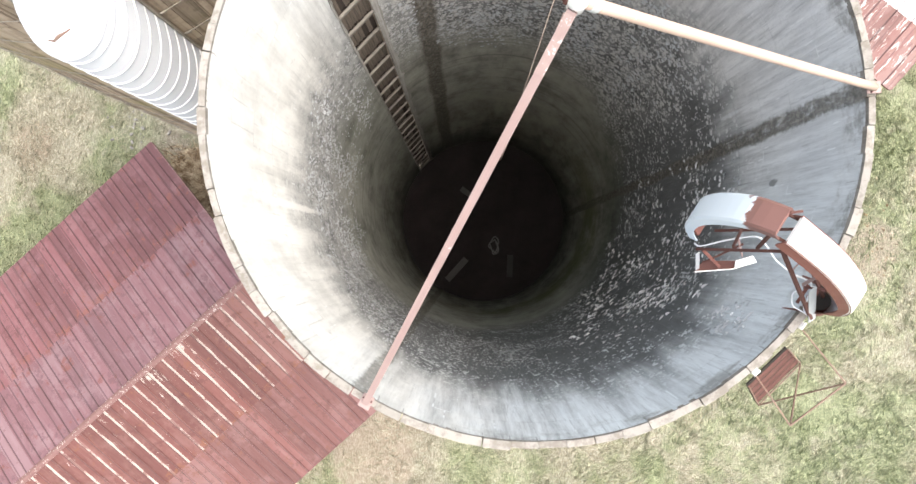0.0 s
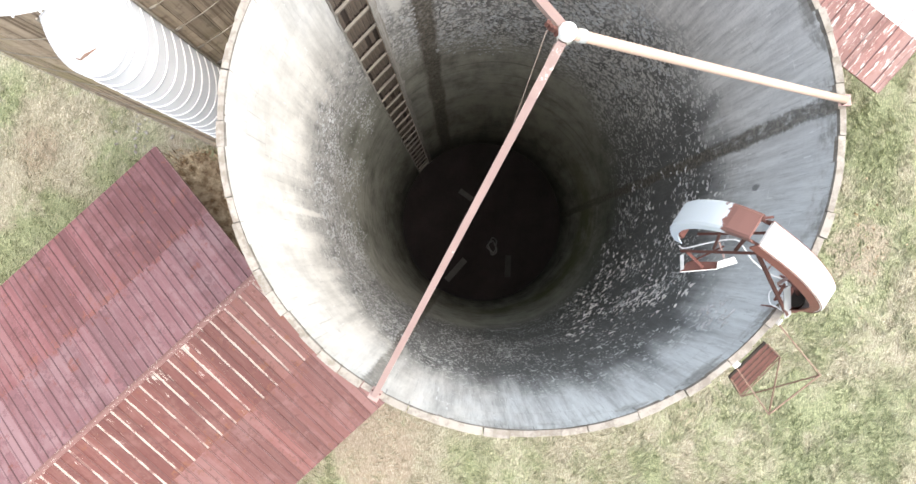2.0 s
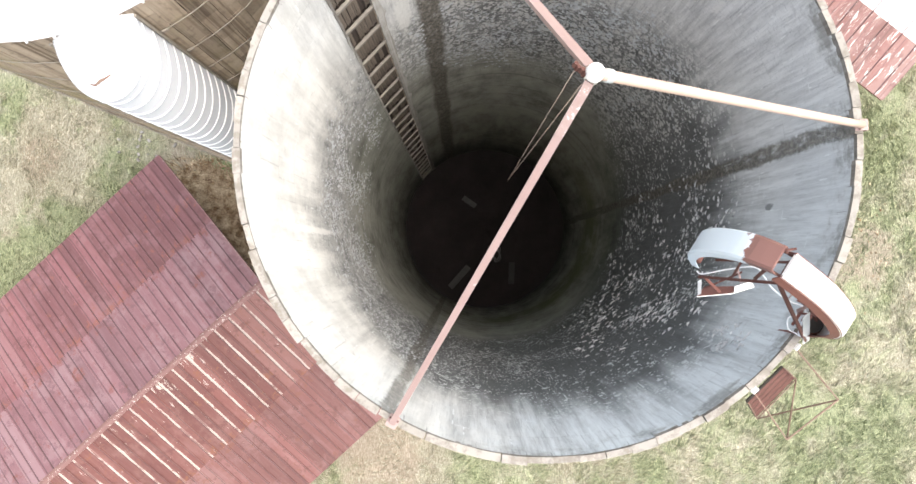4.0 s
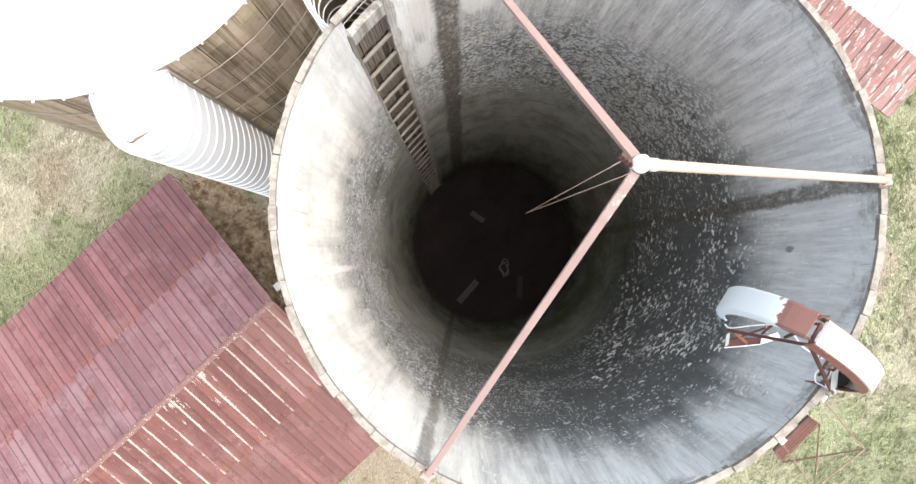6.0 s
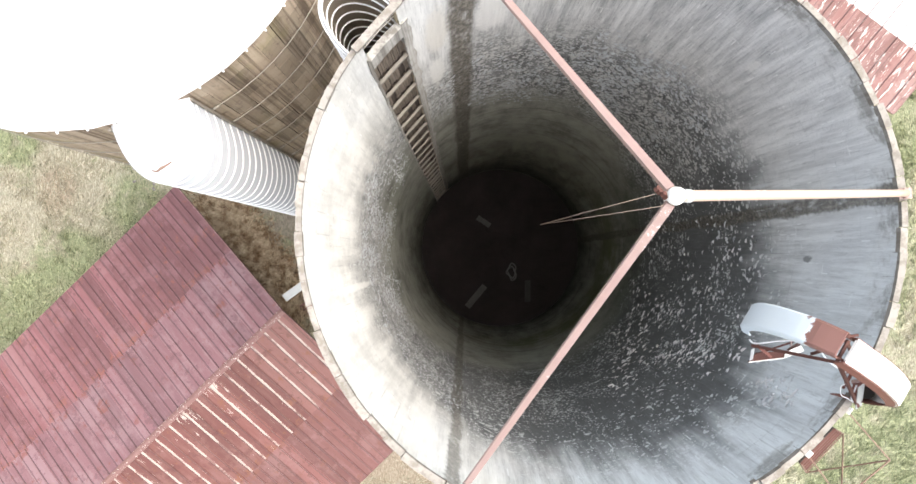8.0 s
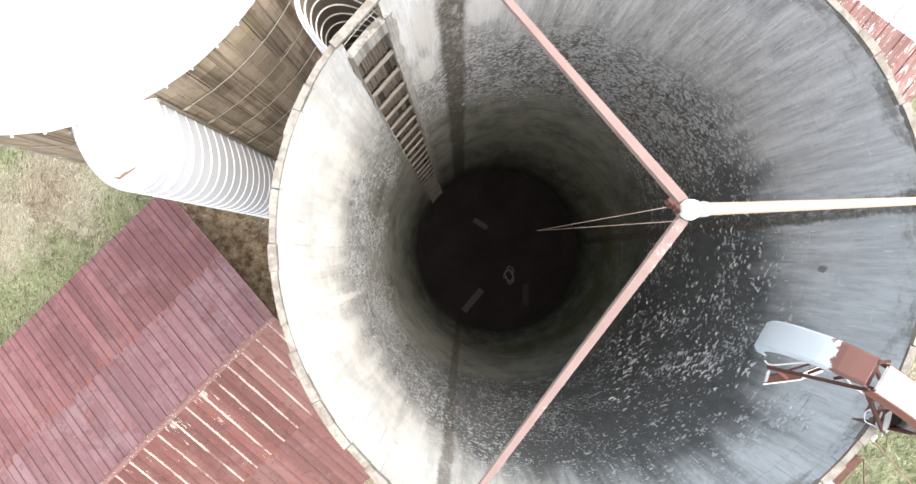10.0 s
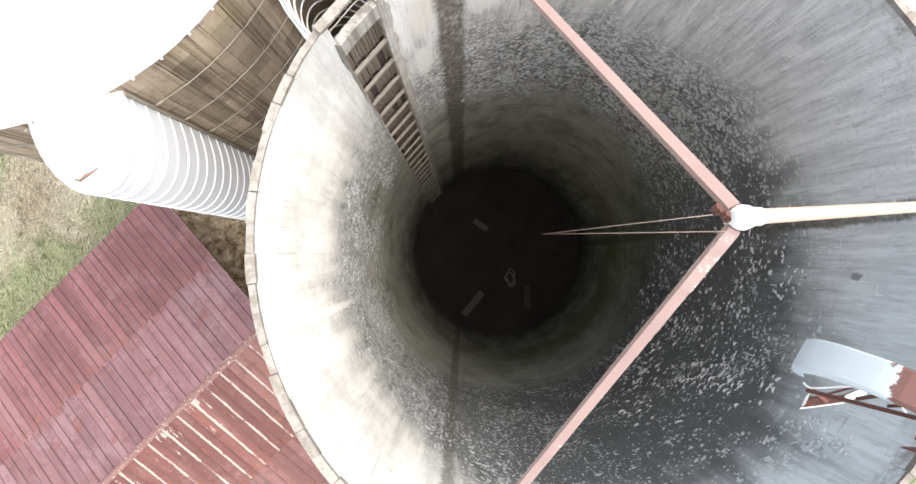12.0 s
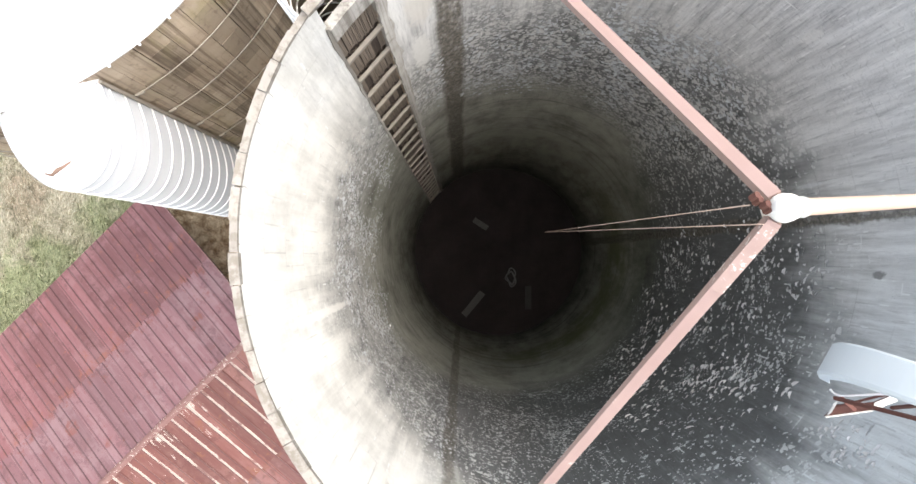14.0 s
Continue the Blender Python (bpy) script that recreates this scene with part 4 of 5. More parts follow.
def smooth(pts, n):
    """n steps of a Catmull-Rom curve between each two points."""
    q = [pts[0]] + list(pts) + [pts[-1]]
    out = []
    for i in range(1, len(q) - 2):
        a, b2, c, d = (Vector(x) for x in q[i - 1:i + 3])
        for k in range(n):
            t = k / n
            out.append(0.5 * (2 * b2 + (c - a) * t + (2 * a - 5 * b2 + 4 * c - d) * t * t + (3 * b2 - a - 3 * c + d) * t ** 3))
    out.append(Vector(pts[-1]))
    return [tuple(x) for x in out]


lower = smooth([(1.16, 20.18), (1.17, 20.62), (0.98, 21.08), (0.52, 21.52), (0.02, 21.735)], 5)
v, f, uvs = channel(lower, 0.115, 0.035)
part("lower_hood", (v, f), HOODW, spout, "cream-white curved hood", uvs)
for s in (-1, 1):
    v, f, uvs = channel([(r - 0.008, z - 0.012) for r, z in lower], 0.007, 0.085, 0.005, 0.0, 0.20, 0.5 if s < 0 else 0.0)
    part("side_lip", ([q + g_tan * (s * 0.104) for q in v], f), REDP, spout, "red side flange", uvs)
upper = smooth([(-0.10, 21.755), (-0.29, 21.53), (-0.40, 21.10), (-0.41, 20.70), (-0.33, 20.34), (-0.20, 20.12)], 4)
v, f, uvs = channel(upper, 0.115, 0.10, 0.010, 0.03)
part("upper_hood", (v, f), HOODB, spout, "white hood flaked to red primer at its joint", uvs)
part("inner_liner", channel([(r + 0.05, z + 0.01) for r, z in upper[9:]], 0.10, 0.02)[:2], REDP, spout, "rusty inside of the hood mouth")
for s in (-1, 1):
    part("hinge_bar", bar(gp(0.06, 21.66, s * 0.095), gp(-0.16, 21.60, s * 0.095), 0.022, 0.022), RUST, spout, "rusty hinge bar")
part("hinge_pin", bar(gp(-0.02, 21.76, 0.13), gp(-0.08, 21.74, 0.08), 0.02, 0.02), RUST, spout)


def world_bar(name, a, c, w, h, mat, label):
    part(name, bar(a, c, w, h), mat, spout, label)


for a, c, w in (((1.466, -1.293, 20.75), (1.787, -1.321, 21.76), 0.026), ((1.787, -1.321, 21.76), (2.438, -1.912, 20.85), 0.028), ((1.66, -1.19, 21.85), (1.741, -1.295, 21.40), 0.024),
                ((1.50, -1.15, 21.70), (1.623, -1.278, 21.20), 0.020), ((1.60, -1.13, 20.85), (1.90, -1.15, 21.70), 0.024), ((1.90, -1.15, 21.70), (2.55, -1.72, 20.85), 0.026), ((2.22, -1.62, 21.18), (2.55, -1.66, 21.25), 0.022)):
    world_bar("brace", a, c, w, w, RUST, "rusty angle brace")
for a, c in (((1.98, -1.47, 21.50), (1.90, -1.36, 21.88)), ((2.20, -1.60, 21.20), (2.16, -1.48, 21.66))):
    world_bar("strap", a, c, 0.03, 0.008, OXIDE, "pale orange strap")
world_bar("cross_brace", (1.787, -1.321, 21.74), (1.91, -1.14, 21.72), 0.026, 0.026, RUST, "rusty cross brace")
world_bar("base_plate", (2.26, -1.63, 21.25), (2.46, -1.93, 20.82), 0.075, 0.010, BOARD, "grey bolted plate")
# pipe mouth outside the rim
mouth = [(1.30, 18.6), (1.22, 19.7), (1.12, 20.22), (1.00, 20.44)]
part("pipe", tube([gp(s, z, -0.06) for s, z in mouth], 0.10, 16), REDP, spout, "red filler pipe", None, True)
# a dark disc closes the pipe as its inner shade
part("mouth_shade", tube([gp(1.014, 20.447, -0.06), gp(1.008, 20.454, -0.06)], 0.09, 16), DARKH, spout, "dark disc painted as the shade in the pipe mouth")
part("foot_plate", box(*gp(1.06, 20.16, -0.03), 0.20, 0.20, 0.012, Matrix.Rotation(radians(GA), 4, "Z")), REDP, spout, "red foot plate on the rim")
# deflector flap under the mouth
rim_pts = [(1.535, -1.506, 20.45), (1.918, -1.478, 20.43), (2.141, -1.417, 20.40), (2.084, -1.351, 20.46), (1.903, -1.40, 20.50), (1.60, -1.40, 20.52)]
fv = [Vector(q) for q in rim_pts] + [Vector(q) - Vector((0, 0, 0.015)) for q in rim_pts]
nf = len(rim_pts)
flap = part("flap", (fv, [list(range(nf)), list(range(2 * nf - 1, nf - 1, -1))] + [[i, i + nf, (i + 1) % nf + nf, (i + 1) % nf] for i in range(nf)]), RUST, spout, "dull red deflector flap")
part("flap_edge", join(bar(fv[0] + Vector((0, 0, 0.012)), fv[1] + Vector((0, 0, 0.012)), 0.008, 0.02)), HOODW, flap, "white painted flap edge")
wing = [fv[1] + Vector((0, 0, 0.008)), fv[2] + Vector((0, 0, 0.008)), fv[3] + Vector((0, 0, 0.008)), fv[4] + Vector((0, 0, 0.008))]
wing += [q + Vector((0, 0, 0.012)) for q in wing]
part("flap_wing", (wing, [[3, 2, 1, 0], [4, 5, 6, 7], [0, 1, 5, 4], [1, 2, 6, 5], [2, 3, 7, 6], [3, 0, 4, 7]]), HOODW, flap, "white painted flap wing")
for a, c, w, m in (((1.47, -1.33, 20.75), (1.56, -1.48, 20.47), 0.040, BOARD), ((1.53, -1.30, 20.72), (1.767, -1.46, 20.48), 0.030, REDP), ((1.746, -1.216, 21.00), (1.98, -1.36, 20.48), 0.022, OXIDE), ((1.60, -1.42, 20.50), (1.84, -1.25, 20.86), 0.018, RUST)):
    world_bar("strap", a, c, w, 0.008, m, "flaked strap")
loose = [(1.461, -1.239, 20.70), (1.486, -1.267, 20.80), (1.631, -1.220, 21.02), (1.799, -1.195, 21.25), (1.877, -1.288, 21.28), (1.980, -1.400, 21.22), (2.181, -1.516, 21.10), (2.368, -1.590, 21.00), (2.365, -1.724, 20.95), (2.377, -1.834, 20.85), (2.492, -1.935, 20.76)]
ob = part("rope", tube(smooth(loose, 4), 0.008, 6), ROPE, None, "", None, True)
tagged(ob, "thin white rope draped along the filler spout", "rope", "white ropes")
loose = [(2.473, -1.916, 20.80), (2.360, -1.842, 20.82), (2.279, -1.798, 20.85), (2.228, -1.699, 20.95), (2.241, -1.661, 21.00), (2.286, -1.656, 21.00)]
ob = part("rope", tube(smooth(loose, 4), 0.006, 6), ROPE, None, "", None, True)
tagged(ob, "loop of white rope beside the pipe mouth", "rope", "white ropes")

# ---------------------------------------------------------------- ladder hood outside the rim
L1, L2, L3, L4 = Vector((2.87, -2.48, 19.73)), Vector((2.46, -2.93, 19.66)), Vector((2.06, -2.60, 20.42)), Vector((2.42, -2.24, 20.45))
lad = empty("ladder_hood", (L1 + L2) / 2, "red corrugated panel with an iron bar frame below the rim", "ladder hood")
nn = (L2 - L1).cross(L4 - L1).normalized()
if nn.z < 0:
    nn = -nn
back = [q - nn * d for d in (0.03, 0.045) for q in (L1, L2, L3, L4)]
# added dark sheet gives the grooves between the corrugations their shade
part("panel", (back, [[0, 1, 2, 3], [7, 6, 5, 4], [0, 4, 5, 1], [1, 5, 6, 2], [2, 6, 7, 3], [3, 7, 4, 0]]), DARKH, lad, "dark sheet painted as the shade in the grooves")
for i in range(4):
    k0, k1 = (i + 0.08) / 4, (i + 0.62) / 4
    rv = []
    for k, d in ((k0, -0.03), (k0 + 0.03, -0.008), (k1 - 0.03, -0.008), (k1, -0.03)):
        rv += [L1.lerp(L4, k) + nn * d, L2.lerp(L3, k) + nn * d]
    part("corrugation", (rv, [[0, 1, 3, 2], [2, 3, 5, 4], [4, 5, 7, 6], [0, 2, 4, 6], [1, 7, 5, 3], [0, 6, 7, 1]]), RUST, lad, "rust-red raised corrugation")
A1, A2, T1, T2 = polar(RO + 0.03, -39.3, ZR - 0.08), polar(RO + 0.03, -50.2, ZR - 0.08), Vector((2.875, -2.53, 20.60)), Vector((2.36, -2.92, 20.60))
for a, b in ((A1, T1), (A2, T2), (T1, T2), (T1, L2), (T2, L1), (L1, L2), (L4, L1), (L3, L2)):
    part("frame_bar", bar(a, b, 0.012, 0.012), BARS, lad, "brown iron bar")
for p in (A1, A2):
    part("clip", bar(p + Vector((0, 0, 0.1)), p - p.normalized() * 0.14 + Vector((0, 0, 0.2)), 0.07, 0.02), HOODW, lad, "white clip over the rim")

# ---------------------------------------------------------------- the second silo
CX, CY, Z2 = -5.81, 4.37, 20.25
silo2 = empty("silo", (CX, CY, 0), "domed concrete stave silo with brown staves and iron hoops", "silo")
part("core", sector(2.98, 3.04, 0, 360, 0.02, Z2, 72, CX, CY), OUTER, silo2, "concrete wall behind the staves")
st = mesh("stave", *sector(3.045, 3.11, -STEP / 2 + 0.06, STEP / 2 - 0.06, 0.0, 0.758, 1), OUTER)
rest = []
for i in range(75):
    a = STEP * i
    near = (a - 360 if a > 180 else a)
    for j in range(28):
        top = Z2 - 0.762 * j - (0.0 if i % 2 else 0.381)
        if j == 0 and not i % 2:
            rest.append(sector(3.045, 3.11, a - STEP / 2 + 0.06, a + STEP / 2 - 0.06, Z2 - 0.376, Z2, 1, CX, CY))
        if top < 0.76:
            continue
        if -74 < near < 4 and j < 17:
            ob = new("stave", st)
            ob.parent = silo2
            ob.location = (rnd.uniform(-0.004, 0.004), rnd.uniform(-0.004, 0.004), top - 0.757)
            ob.rotation_euler = (0, 0, radians(a))
        else:
            rest.append(sector(3.045, 3.11 + rnd.uniform(-0.004, 0.004), a - STEP / 2 + 0.06, a + STEP / 2 - 0.06, top - 0.760, top - 0.003, 1, CX, CY))
part("stave_shell", join(*rest), OUTER, silo2, "brown concrete staves")["kind"] = "stuff"
lug_mesh = mesh("lug", *box(3.135, 0, 0, 0.03, 0.09, 0.035, None, 0.008), HOOP)
for j in range(27):
    z = ZF + 19.06 - 0.765 * j
    if z < 0.2:
        break
    ob = new("hoop", hoop_mesh)
    ob.parent, ob.location = silo2, (0, 0, z)
    for a in (-61.5, 40 + 17 * (j % 3)):
        lg = new("lug", lug_mesh)
        lg.parent, lg.location, lg.rotation_euler = silo2, (0, 0, z), (0, 0, radians(a))

# dome of gores with standing seams
dome = part("dome", sector(3.05, 3.125, 0, 360, Z2 - 0.03, Z2 + 0.0, 72, CX, CY), WHITE, silo2, "white dome eave")
G = 24
gv, gf = [], []
for i in range(9):
    e = i / 8.2
    r, z = 3.13 * (1 - e), 1.75 * (1 - (1 - e) ** 1.55)
    for k in range(5):
        w = radians(-180 / G + 360 / G * k / 4) * 0.996
        lift = 0.02 if k in (0, 4) else 0.0
        gv.append(((r + lift) * math.cos(w), (r + lift) * math.sin(w), z + lift))
for i in range(8):
    for k in range(4):
        gf.append([i * 5 + k, i * 5 + k + 1, (i + 1) * 5 + k + 1, (i + 1) * 5 + k])
gore = mesh("roof_panel", gv, gf, DOMEW, None, False)
for i in range(G):
    ob = new("roof_panel", gore)
    ob.parent, ob.location, ob.rotation_euler = silo2, (0, 0, Z2), (0, 0, radians(360 / G * i))
part("roof_cap", tube([Vector((CX, CY, Z2 + 1.66)), Vector((CX, CY, Z2 + 1.78)), Vector((CX, CY, Z2 + 1.84))], [0.42, 0.40, 0.2], 24), WHITE, silo2, "white dome cap", None, True)
clip = mesh("eave_clip", *box(3.13, 0, 0, 0.06, 0.022, 0.025, None, 0.005), RIBM)
for i in range(60):
    ob = new("eave_clip", clip)
    ob.parent, ob.location, ob.rotation_euler = silo2, (0, 0, Z2 + 0.0), (0, 0, radians(6 * i + rnd.uniform(-0.6, 0.6)))

ch2, o2, out2, tan2 = chute("white ribbed metal chute with a rounded hood on the domed silo", -71.7, CX, CY, 3.11, 0.455, 0.765, 0.05, Z2 - 0.15, 0.285, 0.20, False)
vs, fs = [], []
RINGS = 9
foot = [(0.468, -1.9), (0.468, -1.3), (0.468, -0.8), (0.468, -0.4), (0.468, -0.12)]
foot = foot + [(0.468 * math.cos(math.pi * i / 24), 0.02 + 0.780 * math.sin(math.pi * i / 24) ** 0.85) for i in range(25)] + [(-x, y) for x, y in reversed(foot)]
for j in range(RINGS + 1):
    ph = radians(82) * j / RINGS
    for x, y in foot:
        back_off = max(0.0, -y)
        h = (1 - math.cos(ph)) ** 0.85 * (0.34 + 0.55 * back_off)
        vs.append(o2 + out2 * (y * math.cos(ph) if y > 0 else y) + tan2 * (x * math.cos(ph)) + Vector((0, 0, Z2 - 0.20 + back_off * 0.2 + h)))
W = len(foot)
for j in range(RINGS):
    for i in range(W - 1):
        a = j * W + i
        fs.append([a, a + 1, a + W + 1, a + W])
for i in range(W // 2):
    a, b = RINGS * W + i, RINGS * W + W - 1 - i
    fs.append([a, a + 1, b - 1, b] if b - 1 != a + 1 else [a, a + 1, b])
hood = part("hood", (vs, fs), WHITE, ch2, "white rounded hood", None, True)
so = hood.modifiers.new("thick", "SOLIDIFY")
so.thickness, so.offset = 0.010, 0.0
strip = [Vector((-4.72, 0.755, 20.36)), Vector((-4.66, 0.74, 20.37)), Vector((-4.58, 0.775, 20.42)), Vector((-4.53, 0.79, 20.44)), Vector((-4.45, 0.835, 20.45))]
ob = part("bent_strip", tube(strip, [0.008, 0.014, 0.019, 0.014, 0.007], 6), BARS, None, "", None, True)
tagged(ob, "bent dark strip of metal lying on the chute hood", "strip")


# ---------------------------------------------------------------- barns
def sheet_mesh(width, ribs, length, mat, slope, height=0.03, lift=0.0, v0=0.0):
    """A roof sheet: x across, y down the slope (plan metres), ribs at the given places."""
    prof = [(-width / 2, 0.0)]
    for r in ribs:
        prof += [(r - 0.028, 0.0), (r - 0.012, height), (r + 0.012, height), (r + 0.028, 0.0)]
    prof.append((width / 2 - 0.008, 0.001))
    vs, uv, fs = [], [], []
    rows = 3
    for j in range(rows + 1):
        y = length * j / rows
        for x, h in prof:
            near = min(ribs, key=lambda r: abs(r - x))
            weak = 0.2 if near != 0.0 and abs(x - near) < 0.03 else 0.0
            vs.append((x, y, -slope * y + h * (0.5 if weak else 1.0) + lift))
            uv.append((x - near + weak if weak else x, v0 + y))
    n = len(prof)
    for j in range(rows):
        for i in range(n - 1):
            a = j * n + i
            fs.append([a, a + n, a + n + 1, a + 1])
    b = len(vs)
    for x, y in ((-width / 2, 0), (width / 2, 0), (width / 2, length), (-width / 2, length)):
        vs.append((x, y, -slope * y + lift - 0.012))
        uv.append((0.3, v0 + y))
    fs.append([b, b + 1, b + 2, b + 3])
    fs.append([rows * n, rows * n + n - 1, b + 2, b + 3][::-1])
    return mesh("roof_sheet", vs, fs, mat, uv)


def barn(name_label, ridge_pt, u, z_ridge, slope, half, a0, a1, sides):
    """A gabled barn. u: the ridge's way. sides: +1/-1 with rows of (start, end, sheet width, ribs, material)."""
    u = Vector((u[0], u[1], 0)).normalized()
    n = Vector((u.y, -u.x, 0))
    base = Vector((ridge_pt[0], ridge_pt[1], 0))
    thing = empty("barn", base, name_label, "barn")
    m = Matrix((((u.x), n.x, 0), (u.y, n.y, 0), (0, 0, 1))).to_4x4()
    ze = z_ridge - slope * half
    L, mid = a1 - a0, (a0 + a1) / 2
    inset = 0.25
    for s in (1, -1):
        c = base + u * mid + n * (s * (half - inset)) + Vector((0, 0, (ze - 0.02) / 2))
        c += u * ((1.6 - inset) / 2)
        part("wall", box(c.x, c.y, c.z, L - inset - 1.6, 0.12, ze - 0.02, m), BARNW, thing, "red board wall")
    for e in (a0 + 1.6, a1 - inset):
        h = half - inset - 0.07
        prof = [(-h, 0.0), (h, 0.0), (h, ze - 0.02), (0, z_ridge - 0.10), (-h, ze - 0.02)]
        vs = [base + u * (e + k) + n * y + Vector((0, 0, z)) for k in (-0.06, 0.06) for y, z in prof]
        part("gable_wall", (vs, [[0, 1, 2, 3, 4], [9, 8, 7, 6, 5]] + [[i, i + 5, (i + 1) % 5 + 5, (i + 1) % 5] for i in range(5)]), BARNW, thing, "red board gable")
    for s, rows in sides:
        vs = [base + u * a + n * (s * y) + Vector((0, 0, z_ridge - slope * y - d)) for d in (0.02, 0.07) for a, y in ((a0 + 0.03, 0.0), (a1 - 0.03, 0.0), (a1 - 0.03, half - 0.03), (a0 + 0.03, half - 0.03))]
        part("roof_deck", (vs, [[0, 1, 2, 3], [7, 6, 5, 4], [0, 4, 5, 1], [1, 5, 6, 2], [2, 6, 7, 3], [3, 7, 4, 0]]), DOORW, thing, "timber roof deck")
        for k, (y0, y1, wd, ribs, mat) in enumerate(rows):
            me = sheet_mesh(wd, ribs, y1 - y0, mat, slope, 0.03, 0.006 * (len(rows) - k), y0)
            count = int(round(L / wd))
            for i in range(count):
                a = a0 + wd * (i + 0.5)
                p = u * a + n * (s * y0) + Vector((0, 0, z_ridge - slope * y0))
                ob = new("roof_sheet", me)
                ob.parent = thing
                x = u if s > 0 else -u
                rot = Matrix((((x.x), n.x * s, 0), (x.y, n.y * s, 0), (0, 0, 1))).to_4x4()
                ob.matrix_basis = Matrix.Translation(p + Vector((0, 0, rnd.uniform(0, 0.003)))) @ rot
        # edge boards
        e0 = base + u * (a0 - 0.01) + Vector((0, 0, z_ridge - 0.05))
        part("verge_board", bar(e0, e0 + n * (s * half) + Vector((0, 0, -slope * half)), 0.03, 0.12), CAP, thing, "worn red verge board")
        e1 = base + u * a0 + n * (s * half) + Vector((0, 0, ze - 0.06))
        part("fascia", bar(e1, e1 + u * L, 0.03, 0.12), BARNW, thing, "red fascia board")
    vs = []
    for a in (a0 - 0.02, a1):
        for y, z in ((-0.11, -0.11 * slope + 0.045), (-0.03, 0.06), (0.03, 0.06), (0.11, -0.11 * slope + 0.045), (0.11, -0.11 * slope + 0.03), (-0.11, -0.11 * slope + 0.03)):
            vs.append(base + u * a + n * y + Vector((0, 0, z_ridge + z)))
    part("ridge_cap", (vs, [[i, (i + 1) % 6, (i + 1) % 6 + 6, i + 6] for i in range(6)] + [[5, 4, 3, 2, 1, 0], [6, 7, 8, 9, 10, 11]]), CAP, thing, "worn red ridge cap")
    return thing


barn("low barn with purple-red and brick-red sheet roof beside the silos", (-9.67, -3.81), (-0.742, -0.670), 4.38, 0.245, 6.05, -2.85, 17.0, [
    (1, [(0.0, 2.86, 0.636, [0.0, 0.27], ROOF_L), (2.80, 6.10, 0.545, [0.0, 0.235], ROOF_L2)]),
    (-1, [(0.0, 3.16, 0.634, [0.0, 0.27], ROOF_R), (3.10, 6.12, 0.634, [0.0, 0.27], ROOF_R2)])])
barn("barn with flaked red and whitewashed sheet roof beyond the silo", (12.17 + 0.63 * 4.2, 3.68 + 0.777 * 4.2), (-0.777, 0.63), 6.6, 0.16, 4.2, 0.0, 15.0, [
    (1, [(0.0, 2.40, 0.56, [0.0], ROOF_B2), (2.36, 4.25, 0.56, [0.0], ROOF_B)]),
    (-1, [(0.0, 2.40, 0.56, [0.0], ROOF_B2), (2.36, 4.25, 0.56, [0.0], ROOF_B)])])

# small things on the ground and the silo floor
for k in range(3):
    o = Vector((0.10 + 0.13 * k, -0.30 - 0.12 * k, -0.05 * k))
    tagged(part("rod", bar(Vector((-7.35, -1.55, 3.25)) + o, Vector((-6.20, -0.90, 3.15)) + o, 0.05, 0.05), RUST), "rusty conveyor rod beside the grey beam", "rod", "conveyor rods")
ob = part("beam", bar((-7.72, -1.52, 3.40), (-6.30, -0.55, 3.40), 0.27, 0.10), BOARD)
tagged(ob, "grey painted beam reaching from the barn gable towards the silo", "beam")


def floor_board(a, b, w, mat, label):
    tagged(part("board", bar(Vector((*a, ZF + 0.05)), Vector((*b, ZF + 0.06)), w, 0.05), mat), label, "board", "boards on the silo floor")


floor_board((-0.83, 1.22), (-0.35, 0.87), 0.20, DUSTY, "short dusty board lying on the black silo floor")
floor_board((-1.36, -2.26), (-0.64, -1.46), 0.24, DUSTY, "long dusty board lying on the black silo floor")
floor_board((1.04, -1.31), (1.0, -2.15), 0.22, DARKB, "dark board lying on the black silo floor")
loops = []
for i in range(46):
    k = 2 * math.pi * i / 20
    loops.append(Vector((0.42 + (0.12 + 0.06 * math.sin(2.3 * k) + 0.05 * math.sin(0.7 * k)) * math.cos(k), -0.95 + (0.26 + 0.08 * math.sin(1.3 * k)) * math.sin(k), ZF + 0.10 + 0.004 * i + 0.03 * math.sin(3 * k))))
tagged(part("hose", tube(loops, 0.026, 6), PALEH, None, "", None, True), "pale tangled hose on the black silo floor", "hose")

floor_board((-2.62, 1.86), (-2.30, 2.18), 0.07, RUNGW, "broken pale rung lying under the door column")
scrap = join(bar((-11.15, 2.15, 0.10), (-10.70, 1.95, 0.16), 0.16, 0.02), bar((-10.85, 2.25, 0.1), (-10.80, 1.75, 0.2), 0.06, 0.02))
tagged(part("scrap_iron", scrap, RUST), "bent rusty scrap iron lying in the weeds", "scrap")


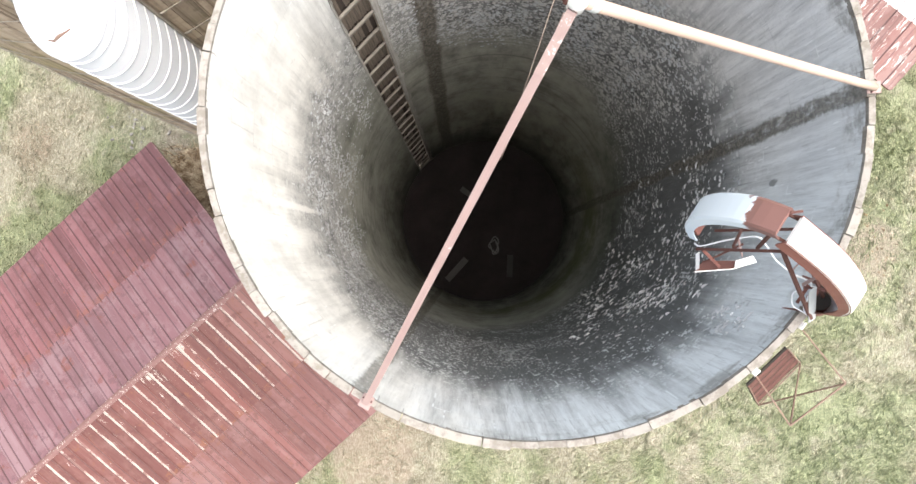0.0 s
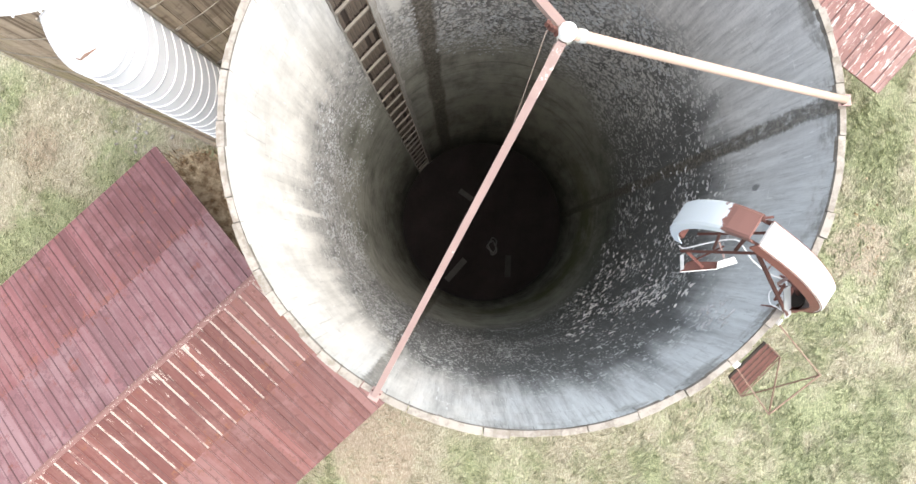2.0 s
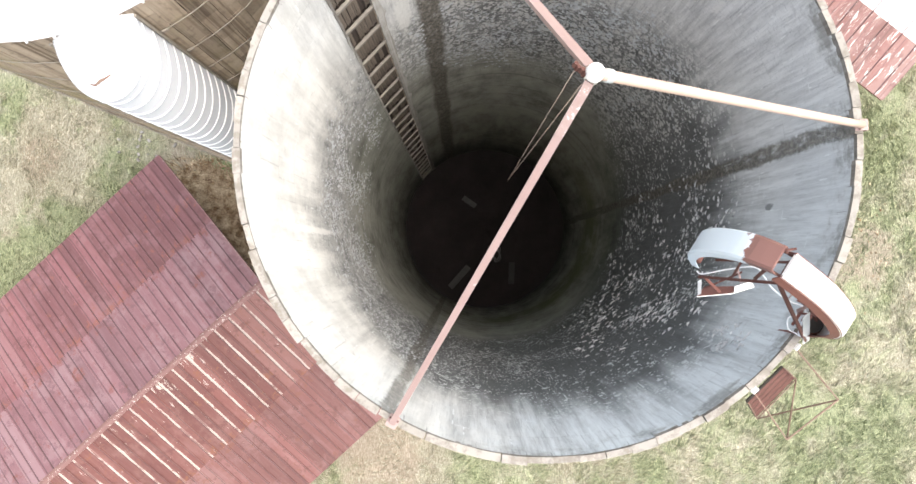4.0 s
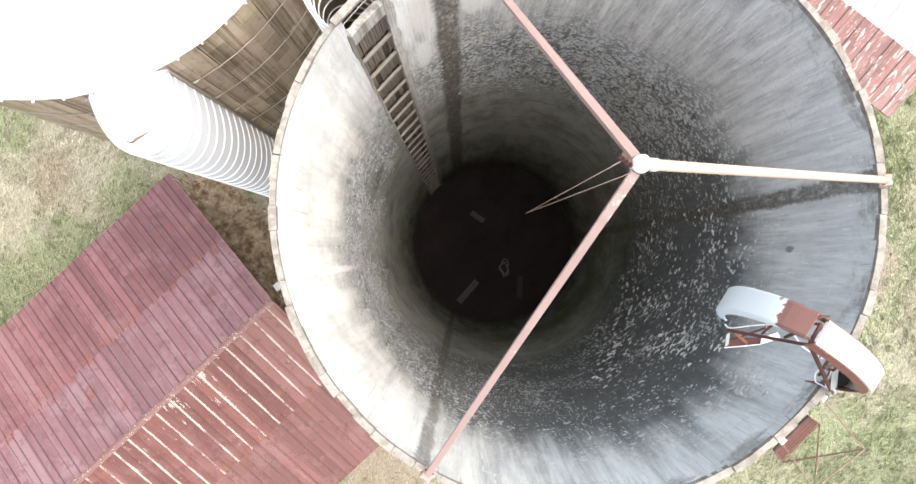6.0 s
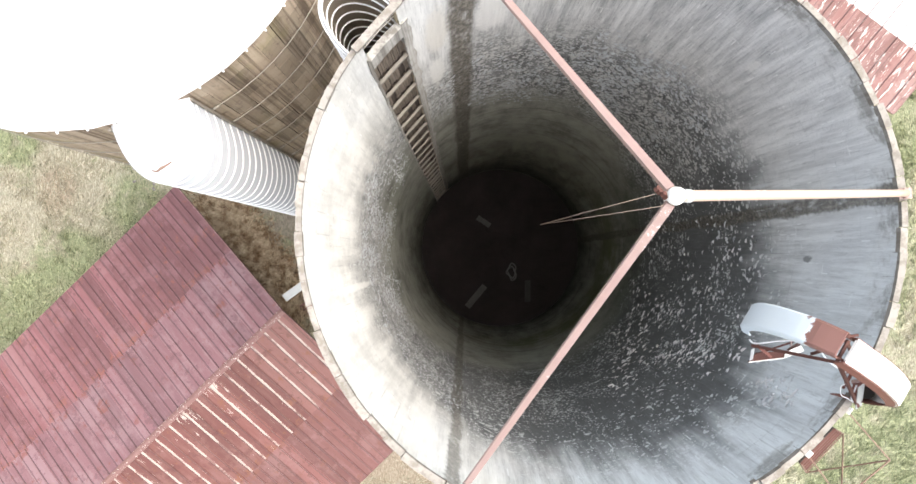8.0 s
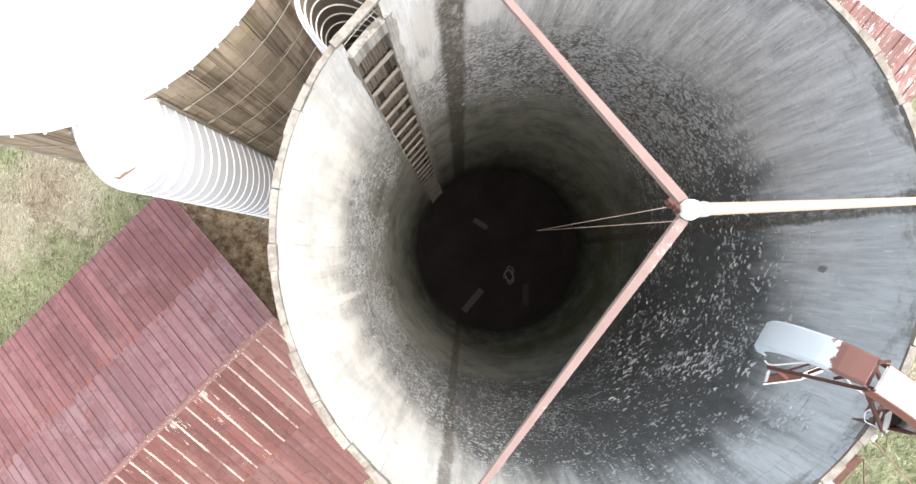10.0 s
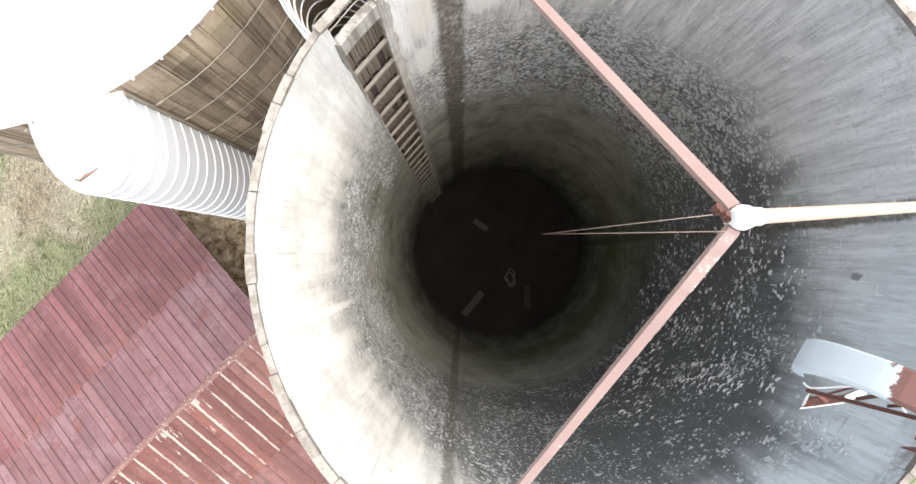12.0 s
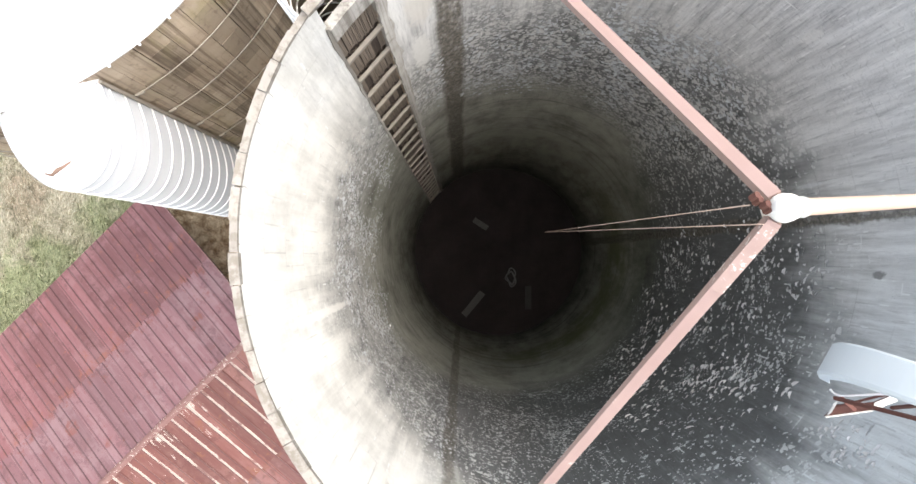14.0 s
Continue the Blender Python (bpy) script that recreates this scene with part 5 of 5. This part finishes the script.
# ---------------------------------------------------------------- grass
def tufts():
    vs, fs = [], []
    rg = np.random.RandomState(3)
    ub, nb = Vector((-0.742, -0.670)), Vector((-0.670, 0.742))
    for _ in range(90000):
        x, y = rg.uniform(-21, 17), rg.uniform(-15, 12)
        if math.hypot(x, y) < 3.2 or math.hypot(x - CX, y - CY) < 3.2:
            continue
        d = Vector((x + 9.67, y + 3.81))
        if d.dot(ub) > -1.5 and abs(d.dot(nb)) < 5.8:
            continue
        bald = min(math.hypot(x + 9.2, y - 1.3) / 2.4, math.hypot(x + 4.2, y + 8.8) / 2.0, math.hypot(x - 14.8, y + 1.2) / 1.4)
        if bald < 1 and rg.rand() < 0.65:
            continue
        thin = noise.noise((x * 0.5, y * 0.5, 9)) + 0.5 * noise.noise((x * 1.7, y * 1.7, 3))
        if thin < -0.20 and rg.rand() < 0.75:
            continue
        h = noise.noise((x * 0.25, y * 0.25, 0)) * 0.10 + noise.noise((x * 0.9, y * 0.9, 4)) * 0.04 - 0.05
        lean = noise.noise((x * 0.35, y * 0.35, 2)) * 4.0 + 0.8
        for k in range(3):
            w = lean + rg.normal(0, 0.9)
            ln, wd = rg.uniform(0.10, 0.32), rg.uniform(0.004, 0.010)
            px, py = x + rg.uniform(-0.10, 0.10), y + rg.uniform(-0.10, 0.10)
            c, s = math.cos(w), math.sin(w)
            b = len(vs)
            vs += [(px - s * wd, py + c * wd, h), (px + s * wd, py - c * wd, h), (px + c * ln * 0.55 + s * wd * 0.7, py + s * ln * 0.55 - c * wd * 0.7, h + ln * 0.34), (px + c * ln, py + s * ln, h + ln * 0.28)]
            fs.append([b, b + 1, b + 2, b + 3])
    ob = part("grass", (vs, fs), BLADES)
    tagged(ob, "leaning tufts of dry and green grass", "grass", "", "stuff")


tufts()


def weeds():
    """Withered weeds between the barn gable and the silos."""
    vs, fs = [], []
    rg = np.random.RandomState(8)
    for _ in range(7000):
        run = rg.uniform(-0.15, 1.15)
        x, y = -11.0 + 2.2 * run + rg.normal(0, 0.5), 1.5 - 3.0 * run + rg.normal(0, 0.5)
        if math.hypot(x, y) < 3.4 or math.hypot(x - CX, y - CY) < 3.3 or (x + 9.67) * -0.742 + (y + 3.81) * -0.670 > -1.4:
            continue
        for k in range(5):
            w, ln, wd = rg.uniform(0, 6.28), rg.uniform(0.15, 0.6), rg.uniform(0.008, 0.034)
            c, s = math.cos(w), math.sin(w)
            b = len(vs)
            vs += [(x - s * wd, y + c * wd, -0.05), (x + s * wd, y - c * wd, -0.05), (x + c * ln * 0.8, y + s * ln * 0.8, ln * 0.6)]
            fs.append([b, b + 1, b + 2])
    tagged(part("withered_weeds", (vs, fs), WEEDS), "brown withered weeds beside the silos", "weeds", "", "stuff")


weeds()


def clods():
    """Dug-up clods of earth on the meadow, and pale flat stones by the barn."""
    for name, label, n, mx, my, sx, sy, size, mat in (
            ("clods", "dark clods of dug-up earth in the grass", 90, 14.8, -1.2, 0.8, 1.1, 0.045, WEEDS),
            ("rubble", "pale flat rubble stones in the grass", 26, -13.4, 3.6, 0.5, 0.5, 0.07, JAMB)):
        rg = np.random.RandomState(len(name))
        geos = []
        for _ in range(n):
            x, y, s = rg.normal(mx, sx), rg.normal(my, sy), size * rg.uniform(0.5, 1.6)
            m = Matrix.Rotation(rg.uniform(0, 3.1), 4, "Z") @ Matrix.Rotation(rg.uniform(-0.3, 0.3), 4, "X")
            geos.append(box(x, y, 0.01, s * rg.uniform(0.8, 1.8), s, s * 0.6, m, s * 0.15))
        tagged(part(name, join(*geos), mat), label, name, "", "stuff")


clods()
